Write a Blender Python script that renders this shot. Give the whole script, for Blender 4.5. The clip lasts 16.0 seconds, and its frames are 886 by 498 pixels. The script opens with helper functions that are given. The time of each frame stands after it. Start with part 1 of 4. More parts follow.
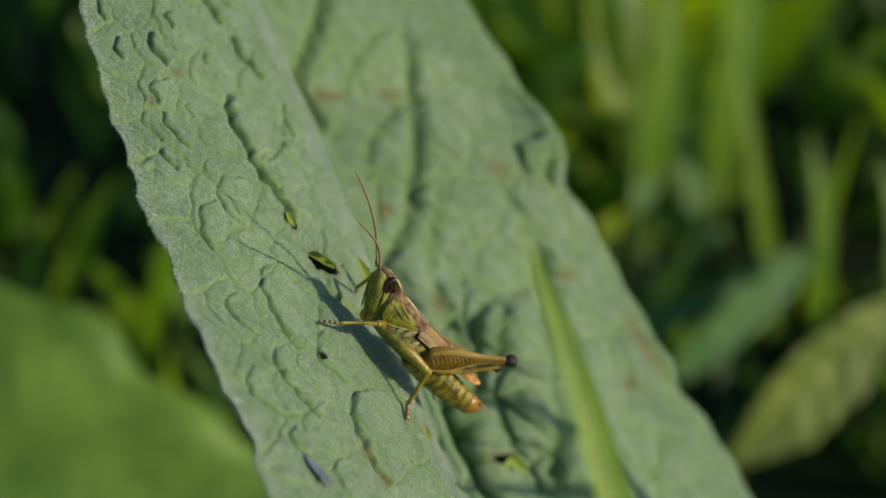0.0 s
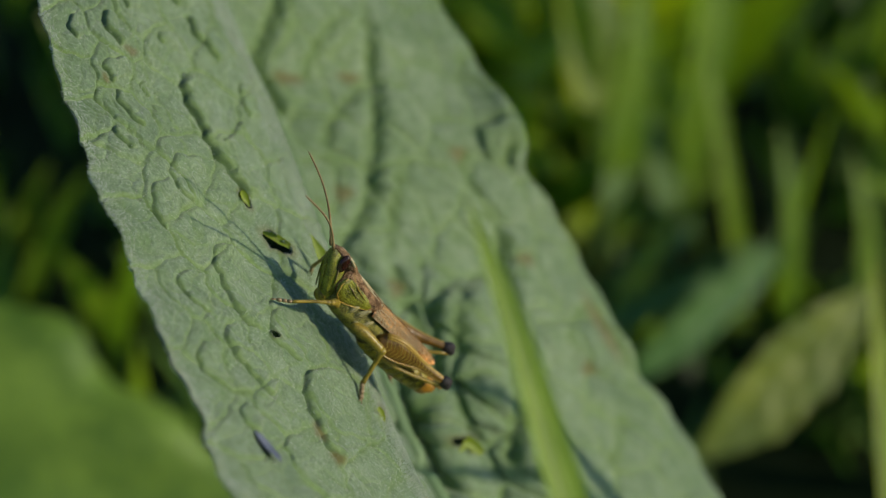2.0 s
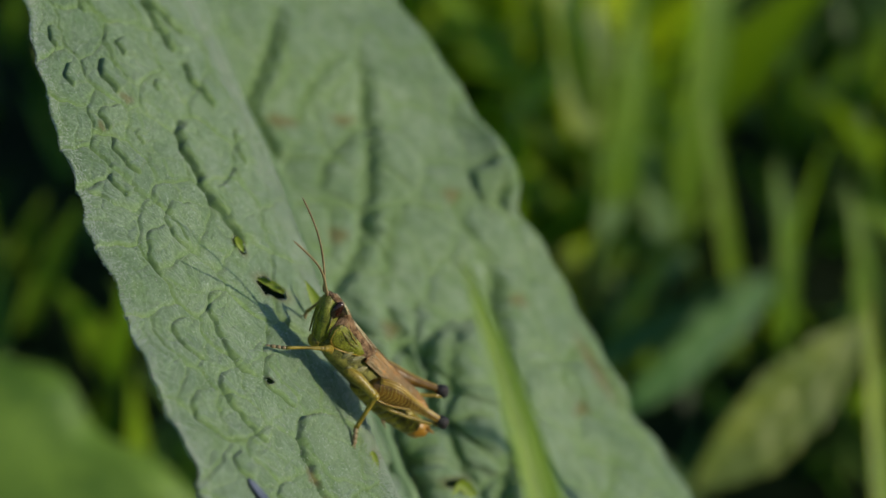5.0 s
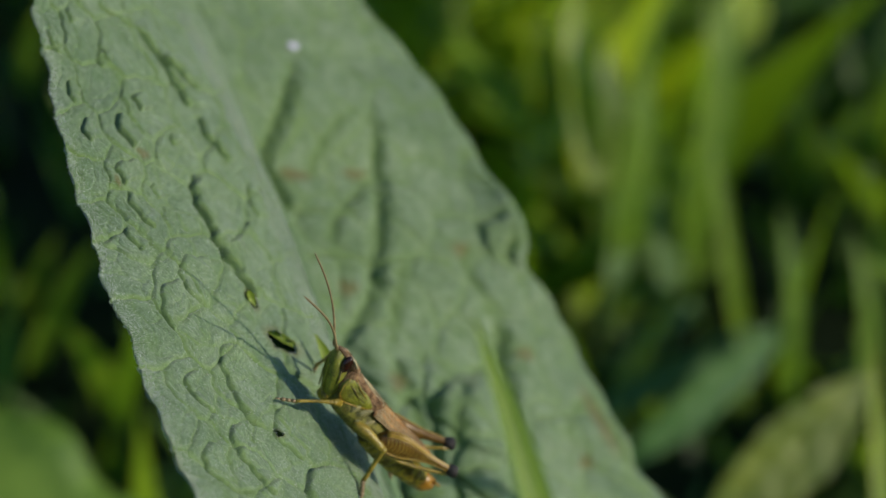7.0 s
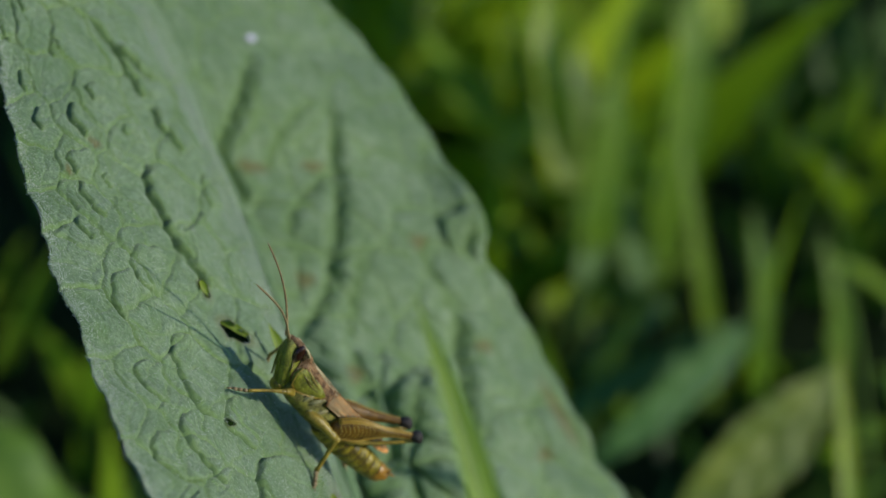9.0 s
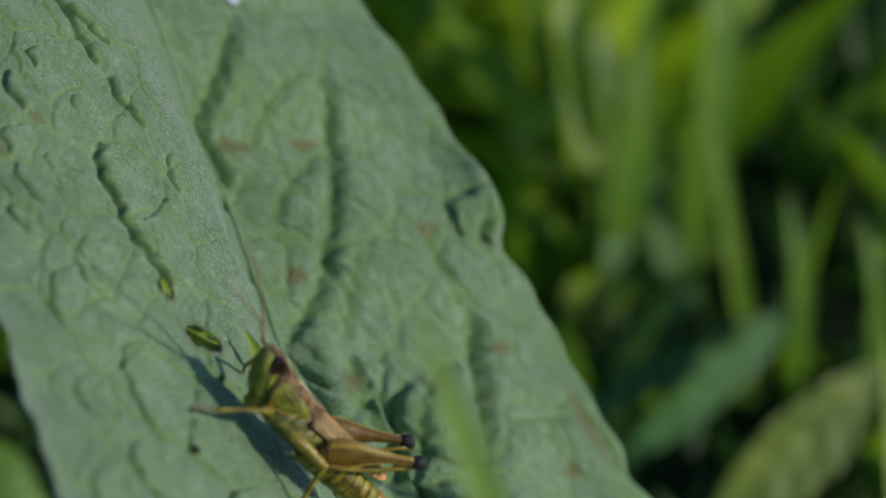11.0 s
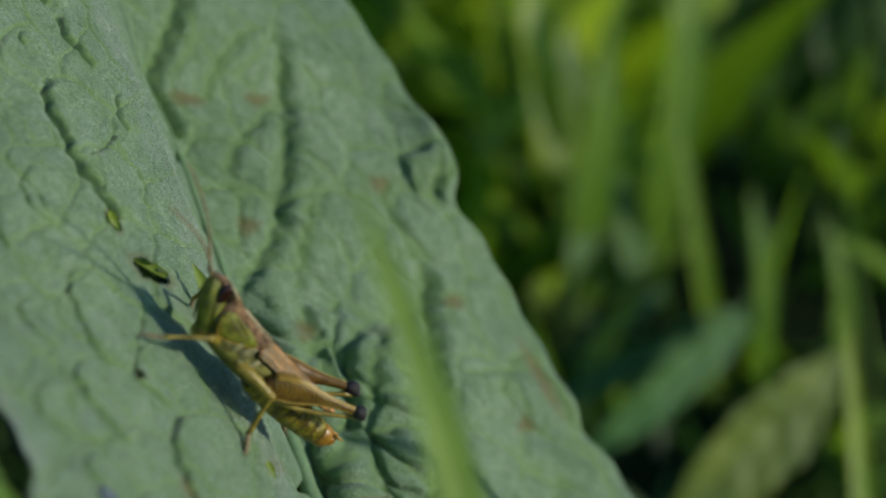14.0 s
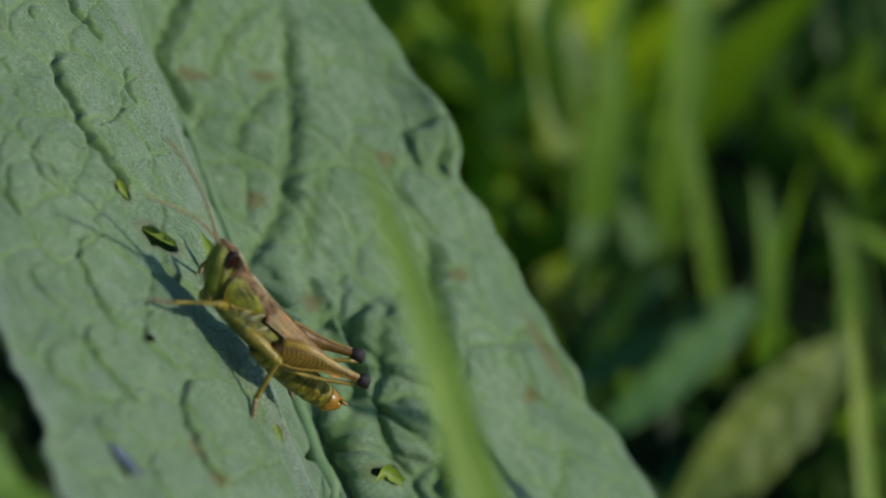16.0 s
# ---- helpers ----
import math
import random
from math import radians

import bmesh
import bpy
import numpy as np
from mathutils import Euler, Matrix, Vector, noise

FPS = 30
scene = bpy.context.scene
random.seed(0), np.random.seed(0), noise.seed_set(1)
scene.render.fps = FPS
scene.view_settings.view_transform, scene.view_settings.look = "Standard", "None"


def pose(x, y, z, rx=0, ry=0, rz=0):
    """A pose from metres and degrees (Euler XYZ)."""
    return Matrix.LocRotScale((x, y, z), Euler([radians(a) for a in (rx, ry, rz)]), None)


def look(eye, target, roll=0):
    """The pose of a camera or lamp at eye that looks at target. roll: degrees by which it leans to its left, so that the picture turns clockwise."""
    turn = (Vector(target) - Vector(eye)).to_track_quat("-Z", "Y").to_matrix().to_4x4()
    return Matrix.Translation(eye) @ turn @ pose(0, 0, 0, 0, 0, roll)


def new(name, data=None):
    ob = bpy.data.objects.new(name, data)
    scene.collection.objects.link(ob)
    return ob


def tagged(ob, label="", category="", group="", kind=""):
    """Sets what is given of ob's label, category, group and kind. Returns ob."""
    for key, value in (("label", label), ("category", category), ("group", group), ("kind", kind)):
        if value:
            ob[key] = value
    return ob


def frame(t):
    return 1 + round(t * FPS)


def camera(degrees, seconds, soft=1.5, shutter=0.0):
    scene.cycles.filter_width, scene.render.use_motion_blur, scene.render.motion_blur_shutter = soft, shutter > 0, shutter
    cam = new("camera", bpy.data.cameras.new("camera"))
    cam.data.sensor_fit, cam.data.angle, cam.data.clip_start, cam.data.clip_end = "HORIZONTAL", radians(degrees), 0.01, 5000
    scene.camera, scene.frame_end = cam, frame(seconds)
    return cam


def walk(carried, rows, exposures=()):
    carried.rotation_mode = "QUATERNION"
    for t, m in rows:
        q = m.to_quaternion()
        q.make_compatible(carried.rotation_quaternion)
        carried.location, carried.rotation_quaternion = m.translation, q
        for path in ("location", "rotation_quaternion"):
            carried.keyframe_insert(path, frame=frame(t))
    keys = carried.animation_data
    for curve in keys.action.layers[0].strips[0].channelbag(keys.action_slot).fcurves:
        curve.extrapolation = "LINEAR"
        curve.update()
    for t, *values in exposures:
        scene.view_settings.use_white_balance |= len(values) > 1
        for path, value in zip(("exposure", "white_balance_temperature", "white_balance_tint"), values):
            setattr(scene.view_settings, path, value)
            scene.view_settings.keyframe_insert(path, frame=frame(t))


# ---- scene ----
cam = camera(24.0, 16.0, soft=0.9, shutter=0.0)
# a macro lens focused on the grasshopper
cam.data.dof.use_dof = True
cam.data.dof.focus_distance = 0.2245
cam.data.dof.aperture_fstop = 20.0
PATH = [
    (0.0, pose(0.01500, -0.22600, 0.40700, 65.000, -0.000, -0.000)),
    (0.5, pose(0.01427, -0.22563, 0.40606, 64.999, -0.088, -0.213)),
    (1.0, pose(0.01645, -0.22640, 0.40667, 64.790, -0.569, -0.036)),
    (1.5, pose(0.01673, -0.22707, 0.40545, 64.977, -0.391, -0.499)),
    (2.0, pose(0.01748, -0.22671, 0.40468, 65.018, -0.363, -0.542)),
    (2.5, pose(0.01757, -0.22767, 0.40466, 65.065, -0.429, -0.594)),
    (3.0, pose(0.01729, -0.22750, 0.40416, 65.157, -0.368, -0.622)),
    (3.5, pose(0.01758, -0.22664, 0.40596, 65.395, -0.225, -0.798)),
    (3.7, pose(0.01704, -0.22688, 0.40544, 65.494, -0.173, -0.973)),
    (5.8, pose(0.01865, -0.22869, 0.40893, 66.003, -0.495, -0.438)),
    (6.0, pose(0.01872, -0.22913, 0.40817, 66.209, -0.382, -0.515)),
    (6.5, pose(0.01801, -0.22932, 0.40999, 66.620, -0.691, -0.349)),
    (7.0, pose(0.01778, -0.23060, 0.41089, 66.859, -1.011, -0.108)),
    (7.5, pose(0.01893, -0.23105, 0.40981, 66.808, -1.090, -0.430)),
    (8.0, pose(0.01856, -0.23199, 0.41002, 66.752, -1.274, -0.470)),
    (8.5, pose(0.01830, -0.23348, 0.41185, 66.682, -1.731, -0.033)),
    (9.0, pose(0.02061, -0.23080, 0.40929, 66.951, -1.163, -0.724)),
    (9.5, pose(0.02155, -0.22258, 0.40389, 66.653, -1.321, -0.584)),
    (9.7, pose(0.02155, -0.21443, 0.40004, 66.596, -1.021, -0.768)),
    (11.8, pose(0.02625, -0.19469, 0.38977, 66.535, -0.603, 0.009)),
    (12.0, pose(0.02694, -0.19852, 0.38683, 66.216, -0.884, 0.075)),
    (12.5, pose(0.02583, -0.19715, 0.38573, 65.896, -0.419, -0.958)),
    (13.0, pose(0.02760, -0.20218, 0.38774, 67.008, -0.095, -0.816)),
    (13.5, pose(0.03060, -0.20659, 0.39261, 68.215, -0.162, -0.442)),
    (14.0, pose(0.02576, -0.20012, 0.38707, 67.152, -0.579, -1.059)),
    (14.5, pose(0.02673, -0.20190, 0.38805, 67.218, -0.795, -1.024)),
    (15.0, pose(0.02789, -0.20322, 0.38738, 67.167, -0.567, -0.792)),
    (15.5, pose(0.02665, -0.20428, 0.38763, 66.877, -0.381, -0.753)),
    (16.0, pose(0.02626, -0.20470, 0.38610, 66.974, -0.202, -0.955)),
]
walk(cam, PATH, exposures=[(0.0, -0.02, 6900, 11), (1.5, -0.18, 6850, 11), (3.7, -0.2, 6700, 10), (6.0, -0.18, 6550, 11), (8.0, -0.26, 6300, 11), (9.5, -0.28, 6000, 7), (12.0, -0.38, 5950, 7), (16.0, -0.32, 6050, 8)])

# ---- light: low evening sun from the right, behind the camera ----
SUN_TRAVEL = Vector((-0.94, 0.217, -0.255)).normalized()
world = bpy.data.worlds.new("sky")
scene.world = world
world.use_nodes = True
wn = world.node_tree.nodes
wn.clear()
sky = wn.new("ShaderNodeTexSky")
sky.sky_type = "NISHITA"
sky.sun_disc = False
sky.ozone_density = 3.5
sky.sun_elevation = math.asin(-SUN_TRAVEL.z)
sky.sun_rotation = math.atan2(-SUN_TRAVEL.x, -SUN_TRAVEL.y)
bg = wn.new("ShaderNodeBackground")
bg.inputs["Strength"].default_value = 0.145
wo = wn.new("ShaderNodeOutputWorld")
tint = wn.new("ShaderNodeMix")
tint.data_type = "RGBA"
tint.blend_type = "MULTIPLY"
tint.inputs[0].default_value = 1.0
tint.inputs[7].default_value = (0.8, 0.97, 1.04, 1)
world.node_tree.links.new(sky.outputs[0], tint.inputs[6])
world.node_tree.links.new(tint.outputs[2], bg.inputs["Color"])
world.node_tree.links.new(bg.outputs[0], wo.inputs["Surface"])
sun_data = bpy.data.lights.new("sun", "SUN")
sun_data.energy = 3.35
sun_data.angle = radians(0.6)
sun_data.color = (1.0, 0.9, 0.74)
sun = new("sun", sun_data)
sun.matrix_world = look((2, -1.5, 1.5), Vector((2, -1.5, 1.5)) + SUN_TRAVEL)

# ---- axes of the subject: millimetres across, down and away from the first stand point ----
EYE0 = Vector((0.015, -0.226, 0.407))
ACROSS = Vector((1, 0, 0))
DOWN = Vector((0, -math.sin(radians(25)), -math.cos(radians(25))))
AWAY = Vector((0, math.cos(radians(25)), -math.sin(radians(25))))


def at(x, y, z):
    return EYE0 + (ACROSS * x + DOWN * y + AWAY * z) * 0.001


AXES = np.array([ACROSS[:], DOWN[:], AWAY[:]]) * 0.001


def at_many(p):
    return np.asarray(p) @ AXES + np.array(EYE0[:])


# ---- materials ----
def material(name):
    m = bpy.data.materials.new(name)
    m.use_nodes = True
    n = m.node_tree.nodes
    return m, n, m.node_tree.links, n["Principled BSDF"]


def add(n, kind, **values):
    node = n.new("ShaderNode" + kind)
    for key, value in values.items():
        node.inputs[key].default_value = value
    return node


def ramp(n, stops):
    r = n.new("ShaderNodeValToRGB")
    e = r.color_ramp.elements
    while len(e) < len(stops):
        e.new(0.5)
    for k, (p, c) in enumerate(stops):
        e[k].position = p
        e[k].color = (*c, 1)
    return r


def mix(n, l, fac, a, b, blend="MIX"):
    m = n.new("ShaderNodeMix")
    m.data_type = "RGBA"
    m.blend_type = blend
    for socket, value in ((m.inputs[0], fac), (m.inputs[6], a), (m.inputs[7], b)):
        if isinstance(value, (int, float)):
            socket.default_value = value
        elif isinstance(value, tuple):
            socket.default_value = (*value, 1)
        else:
            l.new(value, socket)
    return m.outputs[2]


def translucent(m, n, l, b, colour, amount):
    t = n.new("ShaderNodeBsdfTranslucent")
    if isinstance(colour, tuple):
        t.inputs[0].default_value = (*colour, 1)
    else:
        l.new(colour, t.inputs[0])
    mx = n.new("ShaderNodeMixShader")
    mx.inputs[0].default_value = amount
    l.new(b.outputs[0], mx.inputs[1])
    l.new(t.outputs[0], mx.inputs[2])
    l.new(mx.outputs[0], n["Material Output"].inputs[0])


def simple(name, dark, light, scale, rough=0.5, detail=4.0, bump=0.0, trans=0.0, transcol=None, island=0.0, soft=0.2):
    """A surface that varies between two colours in patches and grain."""
    m, n, l, b = material(name)
    co = n.new("ShaderNodeTexCoord")
    big = add(n, "TexNoise", Scale=scale, Detail=detail, Roughness=0.6)
    fine = add(n, "TexNoise", Scale=scale * 7, Detail=3.0)
    l.new(co.outputs["Object"], big.inputs["Vector"])
    l.new(co.outputs["Object"], fine.inputs["Vector"])
    r = ramp(n, [(0.5 - soft, dark), (0.5 + soft, light)])
    l.new(big.outputs[0], r.inputs[0])
    r2 = ramp(n, [(0.5 - soft, tuple(0.7 * c for c in dark)), (0.5 + soft, light)])
    l.new(fine.outputs[0], r2.inputs[0])
    col = mix(n, l, 0.35, r.outputs[0], r2.outputs[0])
    if island:
        geo = n.new("ShaderNodeNewGeometry")
        hs = n.new("ShaderNodeHueSaturation")
        mr = add(n, "MapRange")
        mr.inputs[3].default_value = 1.0 - island
        mr.inputs[4].default_value = 1.0 + island
        l.new(geo.outputs["Random Per Island"], mr.inputs[0])
        l.new(mr.outputs[0], hs.inputs["Value"])
        l.new(col, hs.inputs["Color"])
        col = hs.outputs[0]
    l.new(col, b.inputs["Base Color"])
    b.inputs["Roughness"].default_value = rough
    if bump:
        bp = n.new("ShaderNodeBump")
        bp.inputs["Strength"].default_value = bump
        bp.inputs["Distance"].default_value = 0.0002
        l.new(fine.outputs[0], bp.inputs["Height"])
        l.new(bp.outputs[0], b.inputs["Normal"])
    if trans:
        translucent(m, n, l, b, transcol or light, trans)
    return m


def leaf_material():
    m, n, l, b = material("felted_leaf")
    co = n.new("ShaderNodeTexCoord")
    vein = n.new("ShaderNodeAttribute")
    vein.attribute_name = "vein"
    blot = n.new("ShaderNodeAttribute")
    blot.attribute_name = "blotch"
    big = add(n, "TexNoise", Scale=70.0, Detail=4.0, Roughness=0.55)
    fine = add(n, "TexNoise", Scale=2600.0, Detail=5.0, Roughness=0.8)
    mid = add(n, "TexNoise", Scale=420.0, Detail=4.0, Roughness=0.6)
    for t in (big, fine, mid):
        l.new(co.outputs["Object"], t.inputs["Vector"])
    base = ramp(n, [(0.3, (0.145, 0.225, 0.112)), (0.7, (0.235, 0.318, 0.18))])
    l.new(big.outputs[0], base.inputs[0])
    grain = ramp(n, [(0.36, (0.42, 0.5, 0.36)), (0.5, (0.95, 0.97, 0.92)), (0.64, (1.55, 1.48, 1.52))])
    l.new(fine.outputs[0], grain.inputs[0])
    patch = ramp(n, [(0.35, (0.72, 0.82, 0.64)), (0.65, (1.14, 1.1, 1.2))])
    l.new(mid.outputs[0], patch.inputs[0])
    c = mix(n, l, 1.0, base.outputs[0], grain.outputs[0], "MULTIPLY")
    c = mix(n, l, 1.0, c, patch.outputs[0], "MULTIPLY")
    # fine veins are yellowish, the sunk strong ones a deep green: bare of felt, plus painted wall shade
    vr = ramp(n, [(0.0, (0, 0, 0)), (0.35, (0.6, 0.6, 0.6)), (1.0, (0.95, 0.95, 0.95))])
    l.new(vein.outputs["Fac"], vr.inputs[0])
    vc = ramp(n, [(0.36, (0.17, 0.28, 0.06)), (0.8, (0.055, 0.12, 0.022))])
    l.new(vein.outputs["Fac"], vc.inputs[0])
    c = mix(n, l, vr.outputs[0], c, vc.outputs[0])
    c = mix(n, l, blot.outputs["Fac"], c, (0.15, 0.125, 0.028))
    l.new(c, b.inputs["Base Color"])
    b.inputs["Roughness"].default_value = 0.75
    b.inputs["Sheen Weight"].default_value = 0.25
    b.inputs["Sheen Roughness"].default_value = 0.5
    bp = n.new("ShaderNodeBump")
    bp.inputs["Strength"].default_value = 0.8
    bp.inputs["Distance"].default_value = 0.00018
    l.new(fine.outputs[0], bp.inputs["Height"])
    bp2 = n.new("ShaderNodeBump")
    bp2.inputs["Strength"].default_value = 0.75
    bp2.inputs["Distance"].default_value = 0.0004
    l.new(mid.outputs[0], bp2.inputs["Height"])
    l.new(bp.outputs[0], bp2.inputs["Normal"])
    l.new(bp2.outputs[0], b.inputs["Normal"])
    translucent(m, n, l, b, (0.22, 0.42, 0.04), 0.12)
    return m


LEAF = leaf_material()
HAIR = simple("leaf_fuzz", (0.55, 0.6, 0.5), (0.78, 0.82, 0.74), 400, rough=0.6, trans=0.3)
GRASS = simple("grass_green", (0.10, 0.23, 0.01), (0.35, 0.5, 0.025), 18, rough=0.42, trans=0.4, transcol=(0.26, 0.46, 0.01), island=0.45)
FARGRASS = simple("far_grass_green", (0.10, 0.21, 0.006), (0.32, 0.44, 0.015), 9, rough=0.5, trans=0.4, transcol=(0.3, 0.45, 0.01), island=0.6)
# a brighter, yellower GRASS: the evening sun is put into the colour
SUNGRASS = simple("sun_toned_grass", (0.2, 0.36, 0.01), (0.46, 0.56, 0.03), 14, rough=0.3, trans=0.45, transcol=(0.36, 0.5, 0.01), island=0.5)
BLADE = simple("near_blade_green", (0.19, 0.33, 0.02), (0.3, 0.46, 0.04), 120, rough=0.5, trans=0.35, transcol=(0.24, 0.42, 0.02))
HERB = simple("herb_green", (0.13, 0.25, 0.010), (0.31, 0.45, 0.025), 20, rough=0.5, trans=0.42, transcol=(0.3, 0.48, 0.012), island=0.5)
# likewise a brighter STALK, with sunlight in its green
SUNSTALK = simple("sun_toned_stalk", (0.2, 0.34, 0.012), (0.42, 0.52, 0.03), 30, rough=0.4, trans=0.4, transcol=(0.36, 0.48, 0.01))
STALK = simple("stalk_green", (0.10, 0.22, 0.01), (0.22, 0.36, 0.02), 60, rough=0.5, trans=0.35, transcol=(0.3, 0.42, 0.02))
BROAD = simple("broad_leaf_green", (0.08, 0.18, 0.015), (0.22, 0.36, 0.04), 45, rough=0.5, soft=0.12, trans=0.25, transcol=(0.15, 0.3, 0.03))
OLIVE = simple("olive_leaf_green", (0.10, 0.17, 0.015), (0.25, 0.31, 0.045), 60, rough=0.5, soft=0.12, trans=0.3, transcol=(0.25, 0.3, 0.03))
PALELEAF = simple("pale_leaf_green", (0.09, 0.18, 0.035), (0.17, 0.28, 0.07), 40, rough=0.6, soft=0.1, trans=0.2, transcol=(0.2, 0.35, 0.05))
TEAL = simple("blue_green_leaf", (0.05, 0.15, 0.025), (0.11, 0.25, 0.05), 40, rough=0.5, trans=0.2, transcol=(0.08, 0.25, 0.05))
FLAP = simple("torn_leaf_yellow", (0.20, 0.30, 0.02), (0.34, 0.42, 0.05), 300, rough=0.5, trans=0.4, transcol=(0.4, 0.5, 0.02))
# a darkened green for low plants: the meadow's shade is put into the colour
SHADED_GREEN = simple("shade_toned_undergrowth", (0.03, 0.08, 0.005), (0.1, 0.2, 0.015), 12, rough=0.6, trans=0.25, transcol=(0.08, 0.2, 0.01), island=0.6)
# a pale lavender petal darkened to slate: its bluish shade is mixed in
SCRAP = simple("petal_with_shade", (0.07, 0.09, 0.13), (0.2, 0.22, 0.3), 500, rough=0.6)
PETAL = simple("petal_white", (0.5, 0.48, 0.6), (0.72, 0.7, 0.8), 500, rough=0.6)
RIB = simple("leaf_rib_green", (0.13, 0.22, 0.09), (0.2, 0.3, 0.14), 200, rough=0.6)
SEED = simple("seed_pale", (0.14, 0.2, 0.05), (0.24, 0.3, 0.1), 300, rough=0.5)
SOIL = simple("dark_soil", (0.005, 0.009, 0.002), (0.018, 0.03, 0.006), 9, rough=0.9)
SOIL.node_tree.nodes["Principled BSDF"].inputs["Specular IOR Level"].default_value = 0.086


def part(name, bm, mat, parent=None, label=""):
    me = bpy.data.meshes.new(name)
    bm.to_mesh(me)
    bm.free()
    return part_mesh(name, me, mat, parent, label)


def part_mesh(name, me, mat, parent=None, label="", smooth=True):
    me.materials.append(mat)
    if smooth:
        me.polygons.foreach_set("use_smooth", [True] * len(me.polygons))
    ob = new(name, me)
    if parent:
        ob.parent = parent
    if label:
        ob["label"] = label
    return ob

# ---- the ground ----
def ground():
    n = 60
    xs = np.concatenate([np.linspace(-60, -2, 8), np.linspace(-1.6, 1.6, 44), np.linspace(2, 60, 8)])
    verts, faces = [], []
    for j, y in enumerate(xs + 0.8):
        for i, x in enumerate(xs):
            h = 0.03 * noise.noise((x * 2.2, y * 2.2, 0)) + 0.012 * noise.noise((x * 9, y * 9, 3))
            verts.append((x, y, h))
    for j in range(n - 1):
        for i in range(n - 1):
            a = j * n + i
            faces.append((a, a + 1, a + n + 1, a + n))
    me = bpy.data.meshes.new("ground")
    me.from_pydata(verts, [], faces)
    tagged(part_mesh("ground", me, SOIL), "dark soil under a meadow of grass", "ground", kind="structure")


ground()


# ---- the big felted leaf ----
def poly(c, v):
    return np.polyval(c, v)


def edge_curves(v):
    """Left edge, crest, valley and right edge of the leaf at v (-1 high up, 1 low down), in millimetres."""
    w = np.clip(v, -1.32, 1.18)
    out = []
    for cx, cy, z0, z1 in (
        ((0.07, -0.72, 0.25, 13.4, -28.9), (-2.63, 25.35, 0.0), 212, -22),
        ((0.68, 1.15, -2.2, 12.0, -9.8), (-1.79, 29.89, 0.0), 253, -15),
        ((-1.16, -2.56, 3.33, 3.36, 19.86, 24.08), (0.96, 36.83, 0.0), 308, 8),
    ):
        x = poly(cx, w) + (v - w) * poly(np.polyder(cx), w) * 0.6
        y = poly(cy, w) + (v - w) * poly(np.polyder(cy), w)
        out.append(np.stack([x, y, z0 + z1 * v], -1))
    EL, CR, ER = out
    # the valley lies behind the crest and comes into sight only high up
    deep = ((284 - 13 * v) / (250 - 15 * v))[..., None]
    VA = CR * (1 + (deep - 1) * (1 - 0.2 * np.clip((-0.6 - v) / 0.4, 0, 1))[..., None])
    aside = -0.8 + 2.2 * np.clip((-0.68 - v) / 0.36, 0, 1) ** 0.9 + 1.0 * np.clip(-1.05 - v, 0, 1)
    VA = VA + np.stack([aside, 0 * v, 0 * v], -1)
    ER = 1.03 * ER * (1 + 0.045 * np.clip((-0.4 - v) / 0.7, 0, 1))[..., None]
    # lobes and small waves of the margins
    ER = ER + np.stack([1.9 * np.exp(-((v + 0.46) / 0.11) ** 2) - 1.3 * np.exp(-((v + 0.24) / 0.09) ** 2)
                        - 1.2 * np.exp(-((v - 0.57) / 0.08) ** 2) + 0.25 * np.sin(v * 31), 0 * v, 1.0 * np.sin(v * 9)], -1)
    EL = EL + np.stack([0.2 * np.sin(v * 17 + 1) + 0.15 * np.sin(v * 41), 0 * v, 0.8 * np.sin(v * 11)], -1)
    # the leaf narrows to its tip above and to its stalk below, out of sight
    t = np.clip((-1.6 - v) / 1.0, 0, 1) ** 1.6
    t = np.maximum(t, np.clip((v - 1.2) / 0.95, 0, 1) ** 1.3)[..., None] * 0.985
    mid = VA
    return [p + (mid - p) * t for p in (EL, CR, VA, ER)]


def leaf_base(u, v):
    """u: 0 left edge, 1 crest, 1.12 valley, 2 right edge."""
    EL, CR, VA, ER = edge_curves(v)
    u = u[..., None]
    a = np.clip(u, 0, 1)
    left = EL + (CR - EL) * a
    left = left - np.array([0, 0, 4.5]) * (7.8 * a ** 1.5 * (1 - a) ** 2)
    b = np.clip((u - 1) / 0.12, 0, 1)
    fold = CR + (VA - CR) * b
    c = np.clip((u - 1.12) / 0.88, 0, 1)
    swing = np.clip(-4.0 * v[..., None] - 1.0, -5, 1.2)
    right = VA + (ER - VA) * c
    low = np.clip((v[..., None] - 0.02) / 0.3, 0, 1)
    ridge = low * (6.5 * np.exp(-((c - 0.43) / np.where(c < 0.43, 0.17, 0.07)) ** 2) + 4.0 * np.exp(-((c - 0.15) / np.where(c < 0.15, 0.07, 0.045)) ** 2))
    right = right + np.array([0, 0, 1.0]) * (swing * 4 * c * (1 - c) - ridge)
    return np.where(u < 1, left, np.where(u < 1.12, fold, right))


# cells of the net of veins that can be told apart: place across the left half in percent and along it in hundredths of v
CELLS = [(52, 48), (32, 59), (22, 26), (45, 26), (68, 41), (76, 71), (40, 72), (24, 82), (48, 93),
         (69, -50), (75, -24), (42, -53), (48, -19), (30, -9), (24, -46), (27, -61), (34, -78), (14, -77),
         (57, -70), (82, -68), (13, -34), (6, -59), (9, -42), (90, -37), (92, -19), (55, -14), (63, -2),
         (10, -24), (12, 4), (33, 2), (50, -85), (74, -82), (5, 35), (20, 52), (88, 8), (88, 45)]


